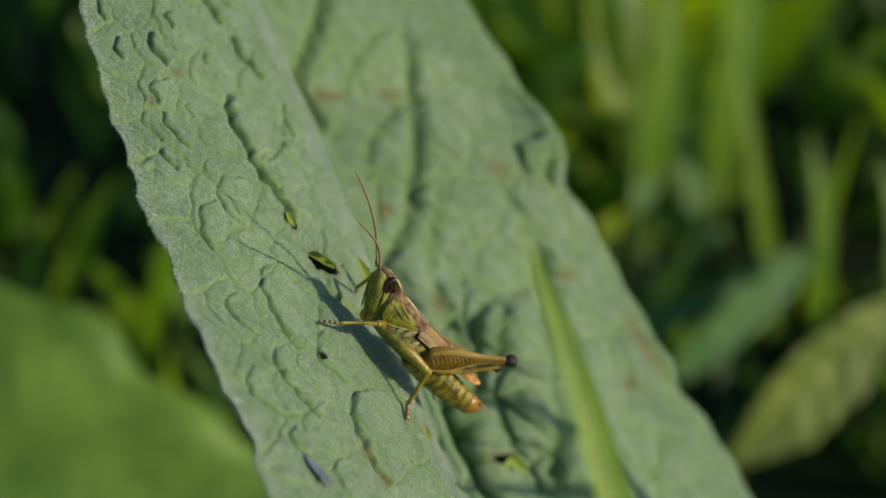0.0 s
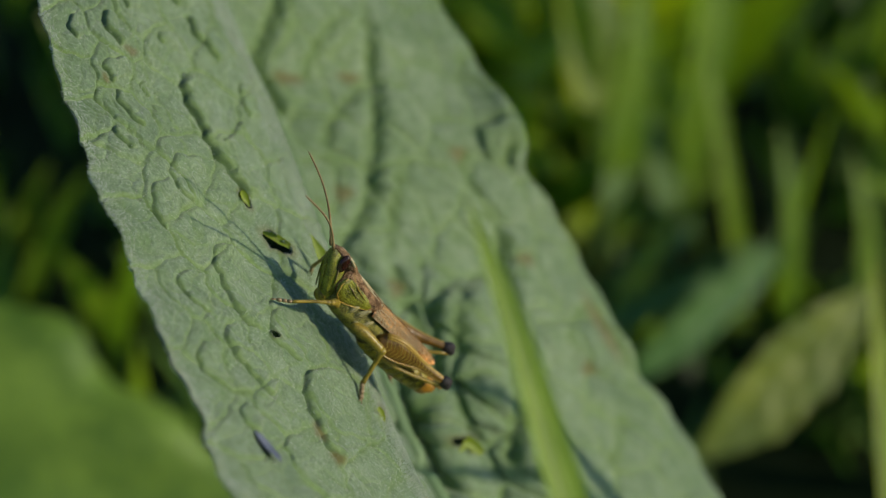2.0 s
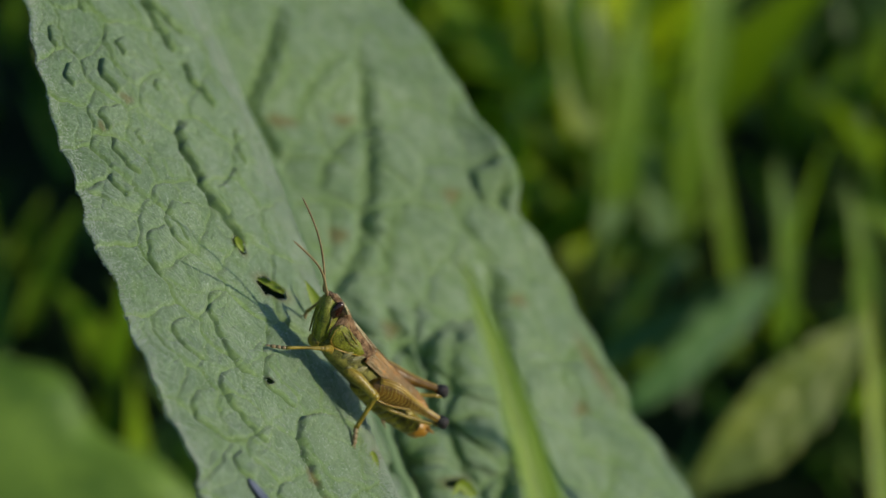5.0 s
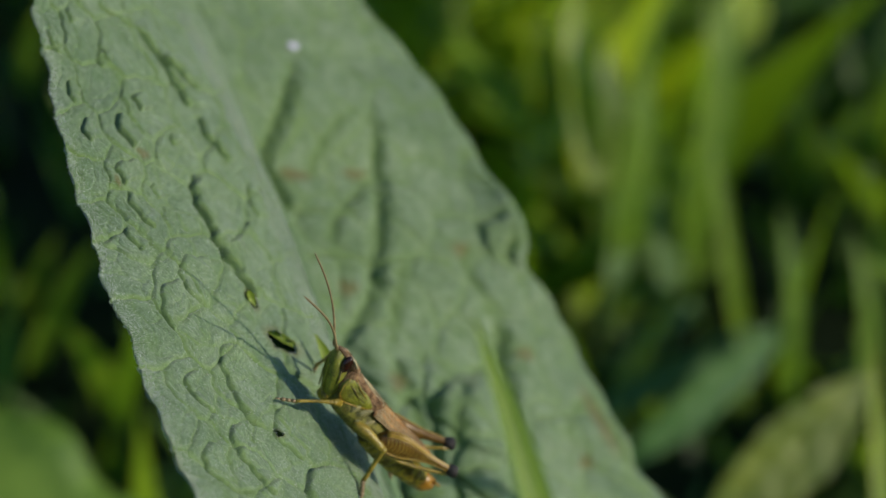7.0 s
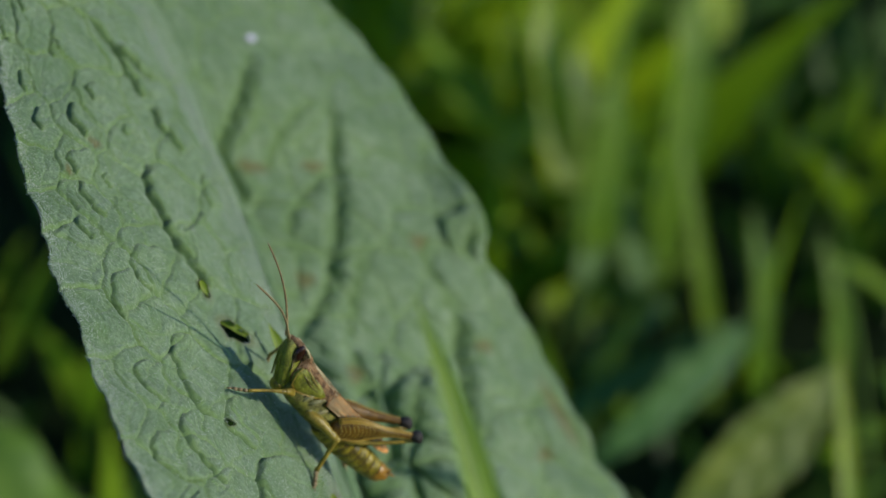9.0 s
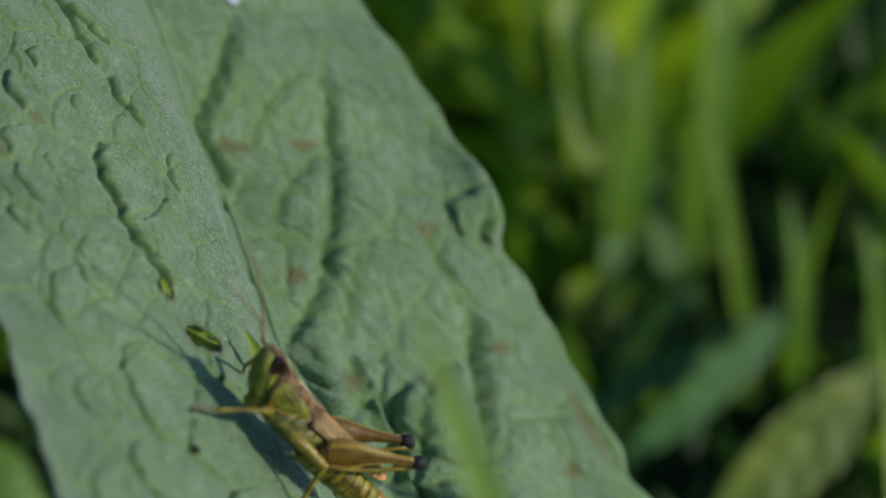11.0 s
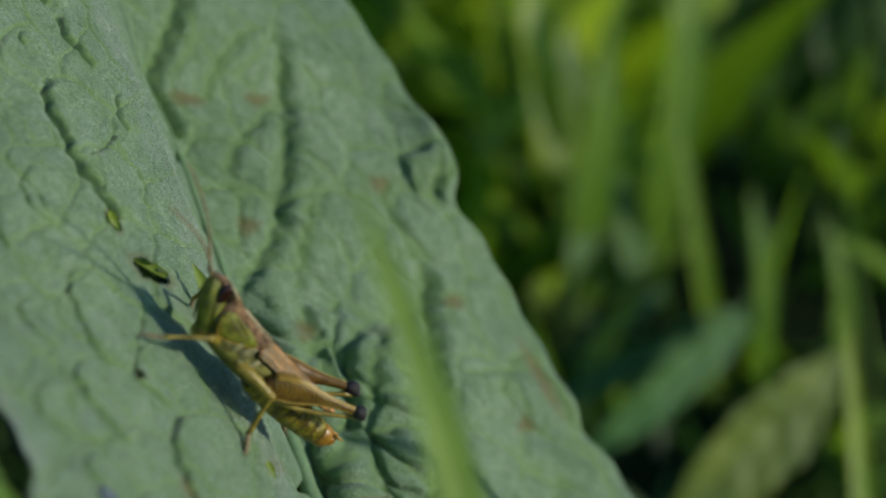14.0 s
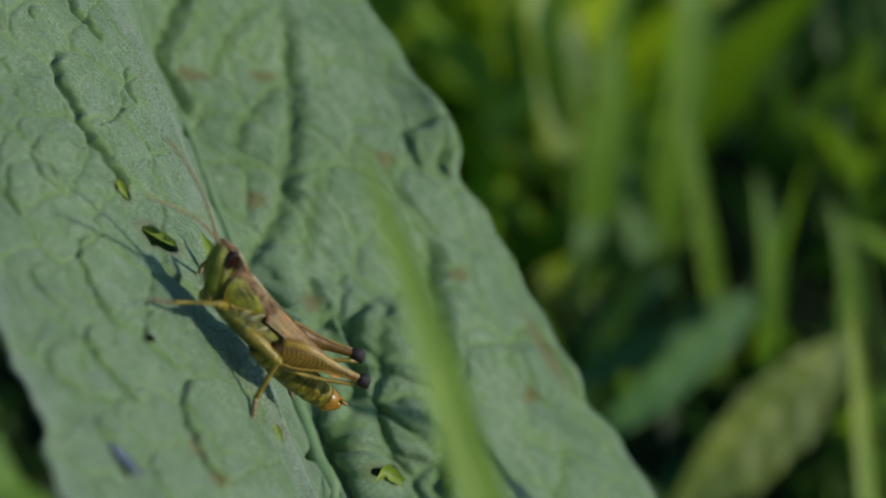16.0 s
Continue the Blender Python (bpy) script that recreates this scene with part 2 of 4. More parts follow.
# the veins that stand out, in parts of the leaf. Each: height of the bank on its right-hand side, width in millimetres,
# and its way, as percent across (0 left edge, 100 crest, 112 valley, 200 right edge) and along
TIP_VEINS = [
    (0.3, 0.5, [(12, -90), (10, -91), (9, -98), (14, -100)]),
    (0.35, 0.5, [(45, -86), (44, -90), (43, -92), (48, -94), (55, -93)]),
    (0.5, 0.7, [(71, -88), (70, -96), (66, -102), (66, -106), (66, -110)]),
    (0.28, 0.5, [(32, -104), (30, -109), (34, -112), (40, -111)]),
    (0.45, 0.7, [(80, -94), (71, -102), (65, -108), (62, -115), (58, -122)]),
    (0.25, 0.5, [(9, -110), (4, -116), (4, -120), (10, -120)]),
    (0.25, 0.5, [(22, -122), (20, -127), (24, -129)]),
    (0.25, 0.5, [(57, -120), (51, -124), (43, -127), (40, -130)]),
]
UPPER_VEINS = [
    (0.32, 0.5, [(13, -74), (12, -78), (14, -82), (18, -84), (22, -82)]),
    (0.45, 0.6, [(34, -71), (32, -74), (30, -80), (32, -84), (35, -86), (40, -84)]),
    (0.3, 0.5, [(56, -72), (54, -74), (57, -78), (62, -78), (66, -76)]),
    (0.32, 0.5, [(24, -56), (22, -59), (22, -65), (32, -67), (38, -66)]),
    (0.3, 0.5, [(29, -38), (24, -42), (23, -47), (24, -54), (28, -53)]),
    (0.28, 0.55, [(85, -44), (84, -52), (86, -57), (89, -58)]),
    (0.42, 0.6, [(80, -66), (78, -72), (76, -75), (74, -79), (74, -84), (78, -86)]),
    (0.2, 0.4, [(38, -51), (36, -56), (39, -58)]),
    (0.16, 0.4, [(39, -48), (44, -46), (54, -42)]),
]
MIDDLE_VEINS = [
    (0.28, 0.5, [(20, -29), (16, -34), (14, -39), (21, -38)]),
    (0.6, 0.65, [(68, -10), (66, -15), (61, -24), (58, -33), (58, -40), (56, -47), (56, -53), (60, -62), (64, -62)]),
    (0.3, 0.5, [(63, -32), (66, -34), (72, -37), (76, -41), (82, -43), (85, -41)]),
    (0.24, 0.5, [(40, -8), (35, -12), (34, -20), (37, -27), (46, -28), (58, -25)]),
    (0.24, 0.5, [(22, 2), (20, -2), (20, -9), (24, -15), (34, -18)]),
]
LOWER_VEINS = [
    (0.24, 0.5, [(28, 36), (23, 34), (19, 26), (18, 20), (25, 18), (35, 20)]),
    (0.3, 0.55, [(50, 43), (40, 36), (40, 31), (40, 23), (38, 16), (41, 8), (48, 7), (58, 10)]),
    (0.3, 0.55, [(40, 69), (36, 66), (34, 58), (29, 48), (32, 40), (38, 38)]),
    (0.24, 0.5, [(32, 68), (23, 68), (15, 64), (12, 57), (14, 48), (26, 46)]),
    (0.26, 0.5, [(62, 55), (56, 50), (52, 44), (56, 35), (61, 32)]),
    (0.42, 0.6, [(62, 96), (56, 86), (55, 72), (60, 59), (72, 57), (86, 58)]),
    (0.26, 0.5, [(92, 86), (76, 90), (61, 97)]),
    (0.24, 0.5, [(26, 84), (18, 80), (20, 74), (26, 72)]),
    (0.18, 0.45, [(40, 69), (50, 77), (51, 79)]),
]
FAR_VEINS_HIGH = [
    (1.1, 1.6, [(114, -45), (114, -52), (113, -62), (114, -69), (118, -76), (127, -88), (135, -101), (144, -112)]),
    (0.8, 1.5, [(116, 6), (123, 0), (131, -10), (140, -26), (146, -44), (153, -60), (160, -78), (168, -94)]),
    (0.35, 1.2, [(128, -60), (136, -74), (147, -84), (160, -90)]),
    (0.4, 1.2, [(126, -34), (132, -46), (144, -56), (152, -60)]),
    (0.3, 1, [(112, -27), (116, -28), (128, -30), (138, -26)]),
    (0.3, 1.2, [(137, -22), (148, -27), (158, -28), (171, -26)]),
    (0.3, 1.2, [(131, 9), (136, -4), (144, -18), (151, -26)]),
    (0.35, 1.2, [(172, -4), (172, -16), (175, -30), (178, -33)]),
]
FAR_VEINS_LOW = [
    (1, 1.4, [(117, 82), (123, 72), (130, 58), (134, 45), (138, 32), (144, 24), (153, 16)]),
    (1.4, 1.5, [(138, 94), (146, 75), (154, 58), (158, 40), (164, 22), (170, 6), (174, -7)]),
    (0.75, 1.2, [(128, 45), (130, 34), (128, 24), (130, 14)]),
    (0.68, 1.2, [(140, 49), (144, 36), (149, 24), (163, 14)]),
    (0.9, 1.3, [(130, 78), (131, 68), (136, 60), (146, 56), (150, 58)]),
    (0.52, 1, [(198, 58), (195, 50), (194, 38), (191, 28)]),
    (0.38, 1.2, [(174, 45), (184, 34), (191, 28)]),
    (0.38, 1, [(165, 40), (174, 38), (183, 35)]),
    (0.33, 1, [(166, 94), (175, 81), (182, 72)]),
    (0.75, 1.2, [(181, -42), (190, -46), (200, -47)]),
    (0.68, 1.2, [(191, -32), (197, -39), (200, -40)]),
]
# slender pale veins, as across and along
PALE_VEINS = [[(38, -97), (41, -86), (43, -72), (42, -60), (40, -52)], [(41, -52), (46, -36), (44, -26)], [(60, -62), (52, -66), (43, -70)],
              [(40, -8), (50, -10), (58, -8), (66, -10)], [(22, 2), (30, 8), (40, 8)], [(58, 10), (66, 14), (74, 26)], [(40, 69), (46, 60), (55, 56), (62, 55)],
              [(50, 43), (56, 36), (62, 32), (70, 34)], [(32, 68), (38, 70), (44, 76), (52, 84)], [(86, 58), (92, 66), (93, 76), (92, 86)], [(28, 36), (34, 38), (40, 37)]]


def smooth_line(pts):
    for _ in range(2):
        cut = [pts[0]]
        for a, b in zip(pts, pts[1:]):
            cut += [a * 0.75 + b * 0.25, a * 0.25 + b * 0.75]
        pts = cut + [pts[-1]]
    return pts


def vein_relief(A, veins):
    """Height and vein strength at the places A (millimetres on the leaf) of veins that lie sunk beside a swollen bank."""
    high, mark = np.zeros(len(A)), np.zeros(len(A))
    for tall, wide, line in veins:
        pts = smooth_line([np.array((q[0] * 0.26 if q[0] <= 100 else 26 + (q[0] - 100) * 0.34, q[1] * 0.30)) for q in line])
        ll = np.array(pts)
        reach = 6.0 * wide
        box = ((A > ll.min(0) - reach) & (A < ll.max(0) + reach)).all(1)
        ids = np.nonzero(box & ((A[:, 0] <= 26.5) == (ll[0, 0] <= 26.5)))[0]
        p = A[ids]
        best, side, along = np.full(len(p), 1e9), np.zeros(len(p)), np.zeros(len(p))
        for i, (a, b) in enumerate(zip(pts, pts[1:])):
            d = b - a
            ln = math.hypot(*d) + 1e-9
            q = np.clip((p - a) @ d / ln ** 2, 0, 1)
            r = p - a - q[:, None] * d
            dist = np.hypot(r[:, 0], r[:, 1])
            near = dist < best
            best = np.where(near, dist, best)
            side = np.where(near, (r[:, 1] * d[0] - r[:, 0] * d[1]) / ln, side)
            along = np.where(near, (i + q) / (len(pts) - 1), along)
        s = np.where(side >= 0, best, -best)
        far = ll[0, 0] > 26.5
        wall, ink, lift = (0.6, 0.7, 1.05) if far else (0.4, 1.0, 1.1)
        taper = np.clip(np.minimum(along / 0.12, (1 - along) / 0.22), 0, 1)
        taper = taper * taper * (3 - 2 * taper)
        bank = np.where(s > 0, 1.4 * (1 - np.exp(-(s / (wall * wide)) ** 2)) * np.exp(-(s / (4.2 * wide)) ** 2),
                        0.3 * (1 - np.exp(-(s / (0.9 * wide)) ** 2)) * np.exp(-(s / (2.4 * wide)) ** 2))
        high[ids] += taper * lift * tall * (bank - 0.25 * np.exp(-(s / (0.5 * wide)) ** 2))
        # the mark leans onto the bank, so its deep green shades that wall
        mark[ids] = np.maximum(mark[ids], taper * np.exp(-((s - 0.12 * wide) / (0.42 * wide)) ** 2) * ink * min(1.0, 0.5 + tall))
    return high, mark


def voronoi(p, seeds):
    """Distance to the border between the nearest two seeds, and the nearest seed."""
    d1 = np.full(len(p), 1e9)
    d2 = np.full(len(p), 1e9)
    k = np.zeros(len(p), int)
    for i, s in enumerate(seeds):
        d = np.hypot(p[:, 0] - s[0], (p[:, 1] - s[1]) * 0.8)
        near = d < d1
        d2 = np.where(near, d1, np.minimum(d2, d))
        k = np.where(near, i, k)
        d1 = np.where(near, d, d1)
    return d2 - d1, k


def big_leaf():
    rng = np.random.RandomState(4)
    us = np.concatenate([np.linspace(0, 1, 270), np.linspace(1, 1.12, 26)[1:], np.linspace(1.12, 2, 150)[1:]])
    vs = np.concatenate([np.linspace(-2.6, -1.4, 40), np.linspace(-1.4, 1.2, 600)[1:], np.linspace(1.2, 2.15, 40)[1:]])
    U, V = np.meshgrid(us, vs)
    P = leaf_base(U, V)
    # round the fold over a few millimetres
    for _ in range(5):
        Q = P.copy()
        Q[:, 1:-1] = 0.25 * P[:, :-2] + 0.5 * P[:, 1:-1] + 0.25 * P[:, 2:]
        near = np.exp(-((us - 1.0) / 0.06) ** 2) + np.exp(-((us - 1.12) / 0.05) ** 2)
        P = P + (Q - P) * np.clip(near, 0, 1)[None, :, None]
    nu, nv = len(us), len(vs)
    tu = np.gradient(P, axis=1)
    tv = np.gradient(P, axis=0)
    N = np.cross(tv, tu)
    N /= np.linalg.norm(N, axis=2, keepdims=True) + 1e-9
    if N[nv // 2, 60, 2] > 0:
        N = -N
    # the net of veins: cells bulge, veins lie in grooves
    A = np.stack([np.where(U < 1, U * 26, 26 + (U - 1) * 34), V * 30], -1).reshape(-1, 2)
    seeds = [(a * 0.26, b * 0.30) for a, b in CELLS]
    for j in range(-14, 12):
        for i in range(0, 7):
            s = ((i + 0.4 + rng.uniform(-0.3, 0.3) + 0.5 * (j % 2)) * 3.9, (j + rng.uniform(-0.3, 0.3)) * 6.0)
            if min(math.hypot(s[0] - q[0], (s[1] - q[1]) * 0.7) for q in seeds) > (3.6 if s[0] < 9 else 4.2) and s[0] < 27:
                seeds.append(s)
    for j in range(-11, 9):
        for i in range(0, 7):
            seeds.append((28.0 + (i + 0.5 + rng.uniform(-0.3, 0.3)) * 5.0, (j + rng.uniform(-0.35, 0.35) + 0.4 * (i % 2)) * 8.5))
    wob = A + np.stack([0.35 * np.sin(A[:, 1] * 0.8 + 0.3 * A[:, 0]) + 0.12 * np.sin(A[:, 1] * 2.9), 0.35 * np.sin(A[:, 0] * 0.7 - 0.2 * A[:, 1]) + 0.1 * np.sin(A[:, 0] * 3.1)], -1)
    d, k = voronoi(wob, seeds)
    right = A[:, 0] > 27
    dd = np.clip(d / np.where(right, 1.5, 0.62), 0, 1)
    dd = dd * dd * (3 - 2 * dd)
    amp = np.where(np.array([q[0] for q in seeds]) > 27, rng.uniform(0.22, 0.48, len(seeds)), rng.uniform(0.18, 0.34, len(seeds)))
    sx = np.array([q[0] for q in seeds])[k]
    tilt = rng.uniform(-0.05, 0.0, len(seeds))[k]
    near_fold = np.exp(-((A[:, 0] - 33) / 7) ** 2) * np.clip((A[:, 1] - 2) / 8, 0, 1)
    bulge = dd * amp[k] * np.where(right, (0.95 + 2.8 * near_fold) * np.clip(1.15 + V.reshape(-1) * 0.7, 0.45, 1), 1.0)
    calm = 1 - 0.6 * np.clip((A[:, 1] - 8) / 4, 0, 1) * np.clip((A[:, 0] - 11) / 3, 0, 1)
    bulge += np.where(right, 0, tilt * (wob[:, 0] - sx) * dd)
    bulge *= np.where(right, 1.0, calm)
    u_, v_ = U.reshape(-1), V.reshape(-1)
    # the veins run unevenly
    rough = wob - 0.3 * np.stack([np.sin(A[:, 1] * 0.8 + 0.3 * A[:, 0]), np.sin(A[:, 0] * 0.7 - 0.2 * A[:, 1])], -1)
    rough = rough + np.array([noise.noise_vector((x * 0.9, y * 0.9, 2.0))[:2] for x, y in A]) * 0.16
    high, mark = vein_relief(rough, TIP_VEINS + UPPER_VEINS + MIDDLE_VEINS + LOWER_VEINS + FAR_VEINS_HIGH + FAR_VEINS_LOW)
    bulge += high
    # the margin of the upper lobe curls up
    bulge += 3.2 * np.clip((u_ - 1.86) / 0.14, 0, 1) ** 1.5 * np.exp(-((v_ + 0.5) / 0.13) ** 2)
    _, fine_mark = vein_relief(rough, [(0.0, 0.42, line) for line in PALE_VEINS])
    # the fine net inside the cells
    many = [(q[0] + rng.uniform(-2.6, 2.6), q[1] + rng.uniform(-2.8, 2.8)) for q in seeds for _ in range(4)]
    d2, _ = voronoi(wob * 1.0 + 0.1 * np.sin(wob[:, ::-1] * 4), many)
    bulge += np.where(right, 0.12, 0.14) * np.clip(d2 / 0.5, 0, 1)
    # broad swells
    swell = np.array([noise.noise((x * 0.09, y * 0.06, 5.0)) for x, y in A[::7]])
    swell = np.interp(np.arange(len(A)), np.arange(len(A))[::7], swell)
    bulge = bulge.reshape(nv, nu)
    rim = np.clip(np.minimum(0.9 + U / 0.06, (2 - U) / 0.05), 0, 1) * (1 - 0.75 * np.exp(-((U - 1) / 0.05) ** 2))
    P = P + N * ((bulge + 0.6 * swell.reshape(nv, nu)) * rim)[..., None]
    vein = np.maximum(np.where(right, 0.5, 0.62) * np.clip(1 - d / 0.75, 0, 1), 0.2 * np.clip(1 - d2 / 0.35, 0, 1))
    vein *= 0.78 + 0.22 * np.sin(A[:, 0] * 0.9 + 1.3 * np.sin(A[:, 1] * 0.5))
    vein = np.maximum(np.maximum(vein, 0.8 * fine_mark), mark)
    P = P.reshape(-1, 3)

    # eaten holes and brown spots: place on the leaf, size, lean
    blotch = np.zeros(len(P))
    keep = np.ones(len(P), bool)
    for x, y, z, rx, ry, lean, hole in HOLES:
        px, py = P[:, 0] / P[:, 2] * 250, P[:, 1] / P[:, 2] * 250
        dx, dy = px - x, py - y
        c, s = math.cos(lean), math.sin(lean)
        e = np.hypot((c * dx + s * dy) / rx, (-s * dx + c * dy) / ry)
        e = e * (1 + 0.18 * np.sin(3 * np.arctan2(dy, dx) + x))
        e = np.where((P[:, 2] > 257) == (z > 257), e, 9)
        if hole:
            # the cut edge runs smoothly round the hole
            rim = (e > 0.7) & (e < 1)
            P[rim, 0] = (x + dx[rim] / e[rim]) * P[rim, 2] / 250
            P[rim, 1] = (y + dy[rim] / e[rim]) * P[rim, 2] / 250
            keep &= e > 0.7
        blotch = np.maximum(blotch, np.clip(1.55 - e, 0, 0.55) if hole else np.clip(1.4 - e, 0, 0.8))
    idx = np.arange(nu * nv).reshape(nv, nu)
    quads = np.stack([idx[:-1, :-1], idx[:-1, 1:], idx[1:, 1:], idx[1:, :-1]], -1).reshape(-1, 4)
    quads = quads[keep[quads].all(1)]
    W = at_many(P)
    me = bpy.data.meshes.new("leaf_blade")
    me.from_pydata(W.tolist(), [], quads.tolist())
    for name, values in (("vein", vein), ("blotch", blotch)):
        me.attributes.new(name, "FLOAT", "POINT").data.foreach_set("value", values.astype(np.float32))
    thing = new("big_leaf")
    tagged(thing, "large grey-green felted leaf with netted veins and eaten holes", "leaf")
    blade = part_mesh("leaf_blade", me, LEAF, thing)
    so = blade.modifiers.new("thickness", "SOLIDIFY")
    so.use_rim = False
    so.thickness, so.offset = 0.00012, 1.0 if N[nv // 2, 60, 2] > 0 else -1.0
    return thing, P.reshape(nv, nu, 3), N, us, vs, keep.reshape(nv, nu)


def leaf_midrib(thing):
    """The main vein in the valley of the leaf and the stalk that carries it down to the ground."""
    i = int(np.argmin(np.abs(LEAF_U - 1.13)))
    line = [Vector(p) for p in at_many(LEAF_P[::12, i] + LEAF_N[::12, i] * 0.15)]
    low = line[-1]
    foot = Vector((low.x + 0.03, low.y + 0.03, 0.0))
    line += [low.lerp(foot, q) + Vector((0, 0.012 * math.sin(q * math.pi), 0)) for q in (0.2, 0.4, 0.6, 0.8, 1.0)]
    n = len(line)
    bm = bmesh.new()
    bmesh_tube(bm, line, [0.0002 + 0.0016 * (k / n) ** 1.8 for k in range(n)])
    part("midrib", bm, RIB, thing, "pale green main vein and stalk")


def bmesh_tube(bm, pts, radii, sides=8):
    loops = []
    for i, p in enumerate(pts):
        t = (Vector(pts[min(i + 1, len(pts) - 1)]) - Vector(pts[max(i - 1, 0)])).normalized()
        s = t.cross(Vector((0.3, 0.9, 0.2))).normalized()
        u = t.cross(s)
        loops.append([bm.verts.new(Vector(p) + (s * math.cos(6.2832 * k / sides) + u * math.sin(6.2832 * k / sides)) * radii[i]) for k in range(sides)])
    for a, b in zip(loops, loops[1:]):
        for k in range(sides):
            bm.faces.new((a[k], a[(k + 1) % sides], b[(k + 1) % sides], b[k]))


# across, down (seen at 250 mm), depth, half sizes, lean, whether it goes through
def seen(px, py, z, rx, ry, lean, hole):
    return ((px - 784) * 0.0678, (py - 441) * 0.0678, z, rx, ry, lean, hole)


HOLES = [
    seen(514, 390, 234, 1.25, 0.42, 1.0, True), seen(567, 467, 240, 2.15, 0.78, 0.62, True), seen(571, 632, 225, 0.5, 0.36, 0.6, True),
    seen(680, 373, 273, 1.1, 0.9, 0.2, False), seen(880, 300, 300, 0.9, 0.8, 0.5, False), seen(757, 765, 241, 0.9, 0.4, 1.1, False),
    seen(313, 130, 232, 0.9, 0.4, 0.6, False), seen(268, 178, 228, 0.7, 0.25, 1.1, False),
    seen(577, 170, 286, 1.7, 0.7, 0.2, False), seen(688, 168, 299, 1.3, 0.6, 0.1, False), seen(775, 540, 275, 1.1, 0.9, 0.9, False),
    seen(1000, 487, 291, 1.0, 0.7, 0.3, False), seen(1112, 680, 300, 0.8, 0.8, 0.3, False), seen(1140, 615, 300, 4.2, 0.55, 1.05, False),
    seen(648, 805, 229, 1.3, 0.45, 1.0, False), seen(683, 852, 222, 1.0, 0.6, 0.6, False), seen(900, 815, 268, 1.6, 0.8, 0.3, True),
]
leaf, LEAF_P, LEAF_N, LEAF_U, LEAF_V, LEAF_KEEP = big_leaf()
leaf_midrib(leaf)



def leaf_fuzz(count):
    """Fine pale hairs on the near half of the leaf, along its edge and on the crest."""
    rng = np.random.RandomState(9)
    nv, nu = LEAF_P.shape[:2]
    us = np.abs(np.concatenate([rng.uniform(0, 1.02, count // 2), rng.normal(0.0, 0.03, count // 5), rng.normal(0.96, 0.05, count - count // 2 - count // 5)]))
    vs = rng.uniform(-1.3, 1.2, count)
    i = np.clip(np.searchsorted(LEAF_U, us), 0, nu - 1)
    j = np.clip(np.searchsorted(LEAF_V, vs), 0, nv - 1)
    whole = LEAF_KEEP[j, i]
    us, i, j, count = us[whole], i[whole], j[whole], int(whole.sum())
    p = LEAF_P[j, i] + rng.uniform(-0.12, 0.12, (count, 3))
    nrm = LEAF_N[j, i] * 0.8 + rng.normal(0, 0.5, (count, 3))
    nrm[us < 0.05] += np.array([-0.9, 0.1, 0])
    nrm /= np.linalg.norm(nrm, axis=1, keepdims=True)
    ln = (rng.uniform(0.2, 0.6, count) * np.where(us < 0.05, 0.9, np.where(us > 0.9, 1.0, 0.7)))[:, None]
    side = np.cross(nrm, rng.normal(0, 1, (count, 3)))
    side /= np.linalg.norm(side, axis=1, keepdims=True)
    p = p - nrm * 0.08
    a = p - side * 0.038
    b = p + side * 0.038
    c = p + nrm * ln
    W = at_many(np.stack([a, b, c], 1).reshape(-1, 3))
    faces = np.arange(3 * count).reshape(-1, 3)
    me = bpy.data.meshes.new("fuzz")
    me.from_pydata(W.tolist(), [], faces.tolist())
    ob = part_mesh("fuzz", me, HAIR, leaf, "fine pale hairs")
    ob["kind"] = "stuff"


leaf_fuzz(130000)


# ---- grass blades ----
def ribbon(bm, pts, width, normal, fold=0.25, tip=0.75):
    """A blade of grass with a keel: pts from root to tip, in metres."""
    n = len(pts)
    rows = []
    for i, p in enumerate(pts):
        p = Vector(p)
        t = (Vector(pts[min(i + 1, n - 1)]) - Vector(pts[max(i - 1, 0)])).normalized()
        side = t.cross(Vector(normal)).normalized()
        up = side.cross(t).normalized()
        s = i / (n - 1)
        w = width * 0.5 * (min(1, 0.55 + s * 1.5) if s < tip else max(0.02, 1 - ((s - tip) / (1 - tip)) ** 1.4))
        rows.append([bm.verts.new(p + side * w + up * w * fold), bm.verts.new(p - up * w * fold), bm.verts.new(p - side * w + up * w * fold)])
    for a, b in zip(rows, rows[1:]):
        for k in (0, 1):
            bm.faces.new((a[k], a[k + 1], b[k + 1], b[k]))


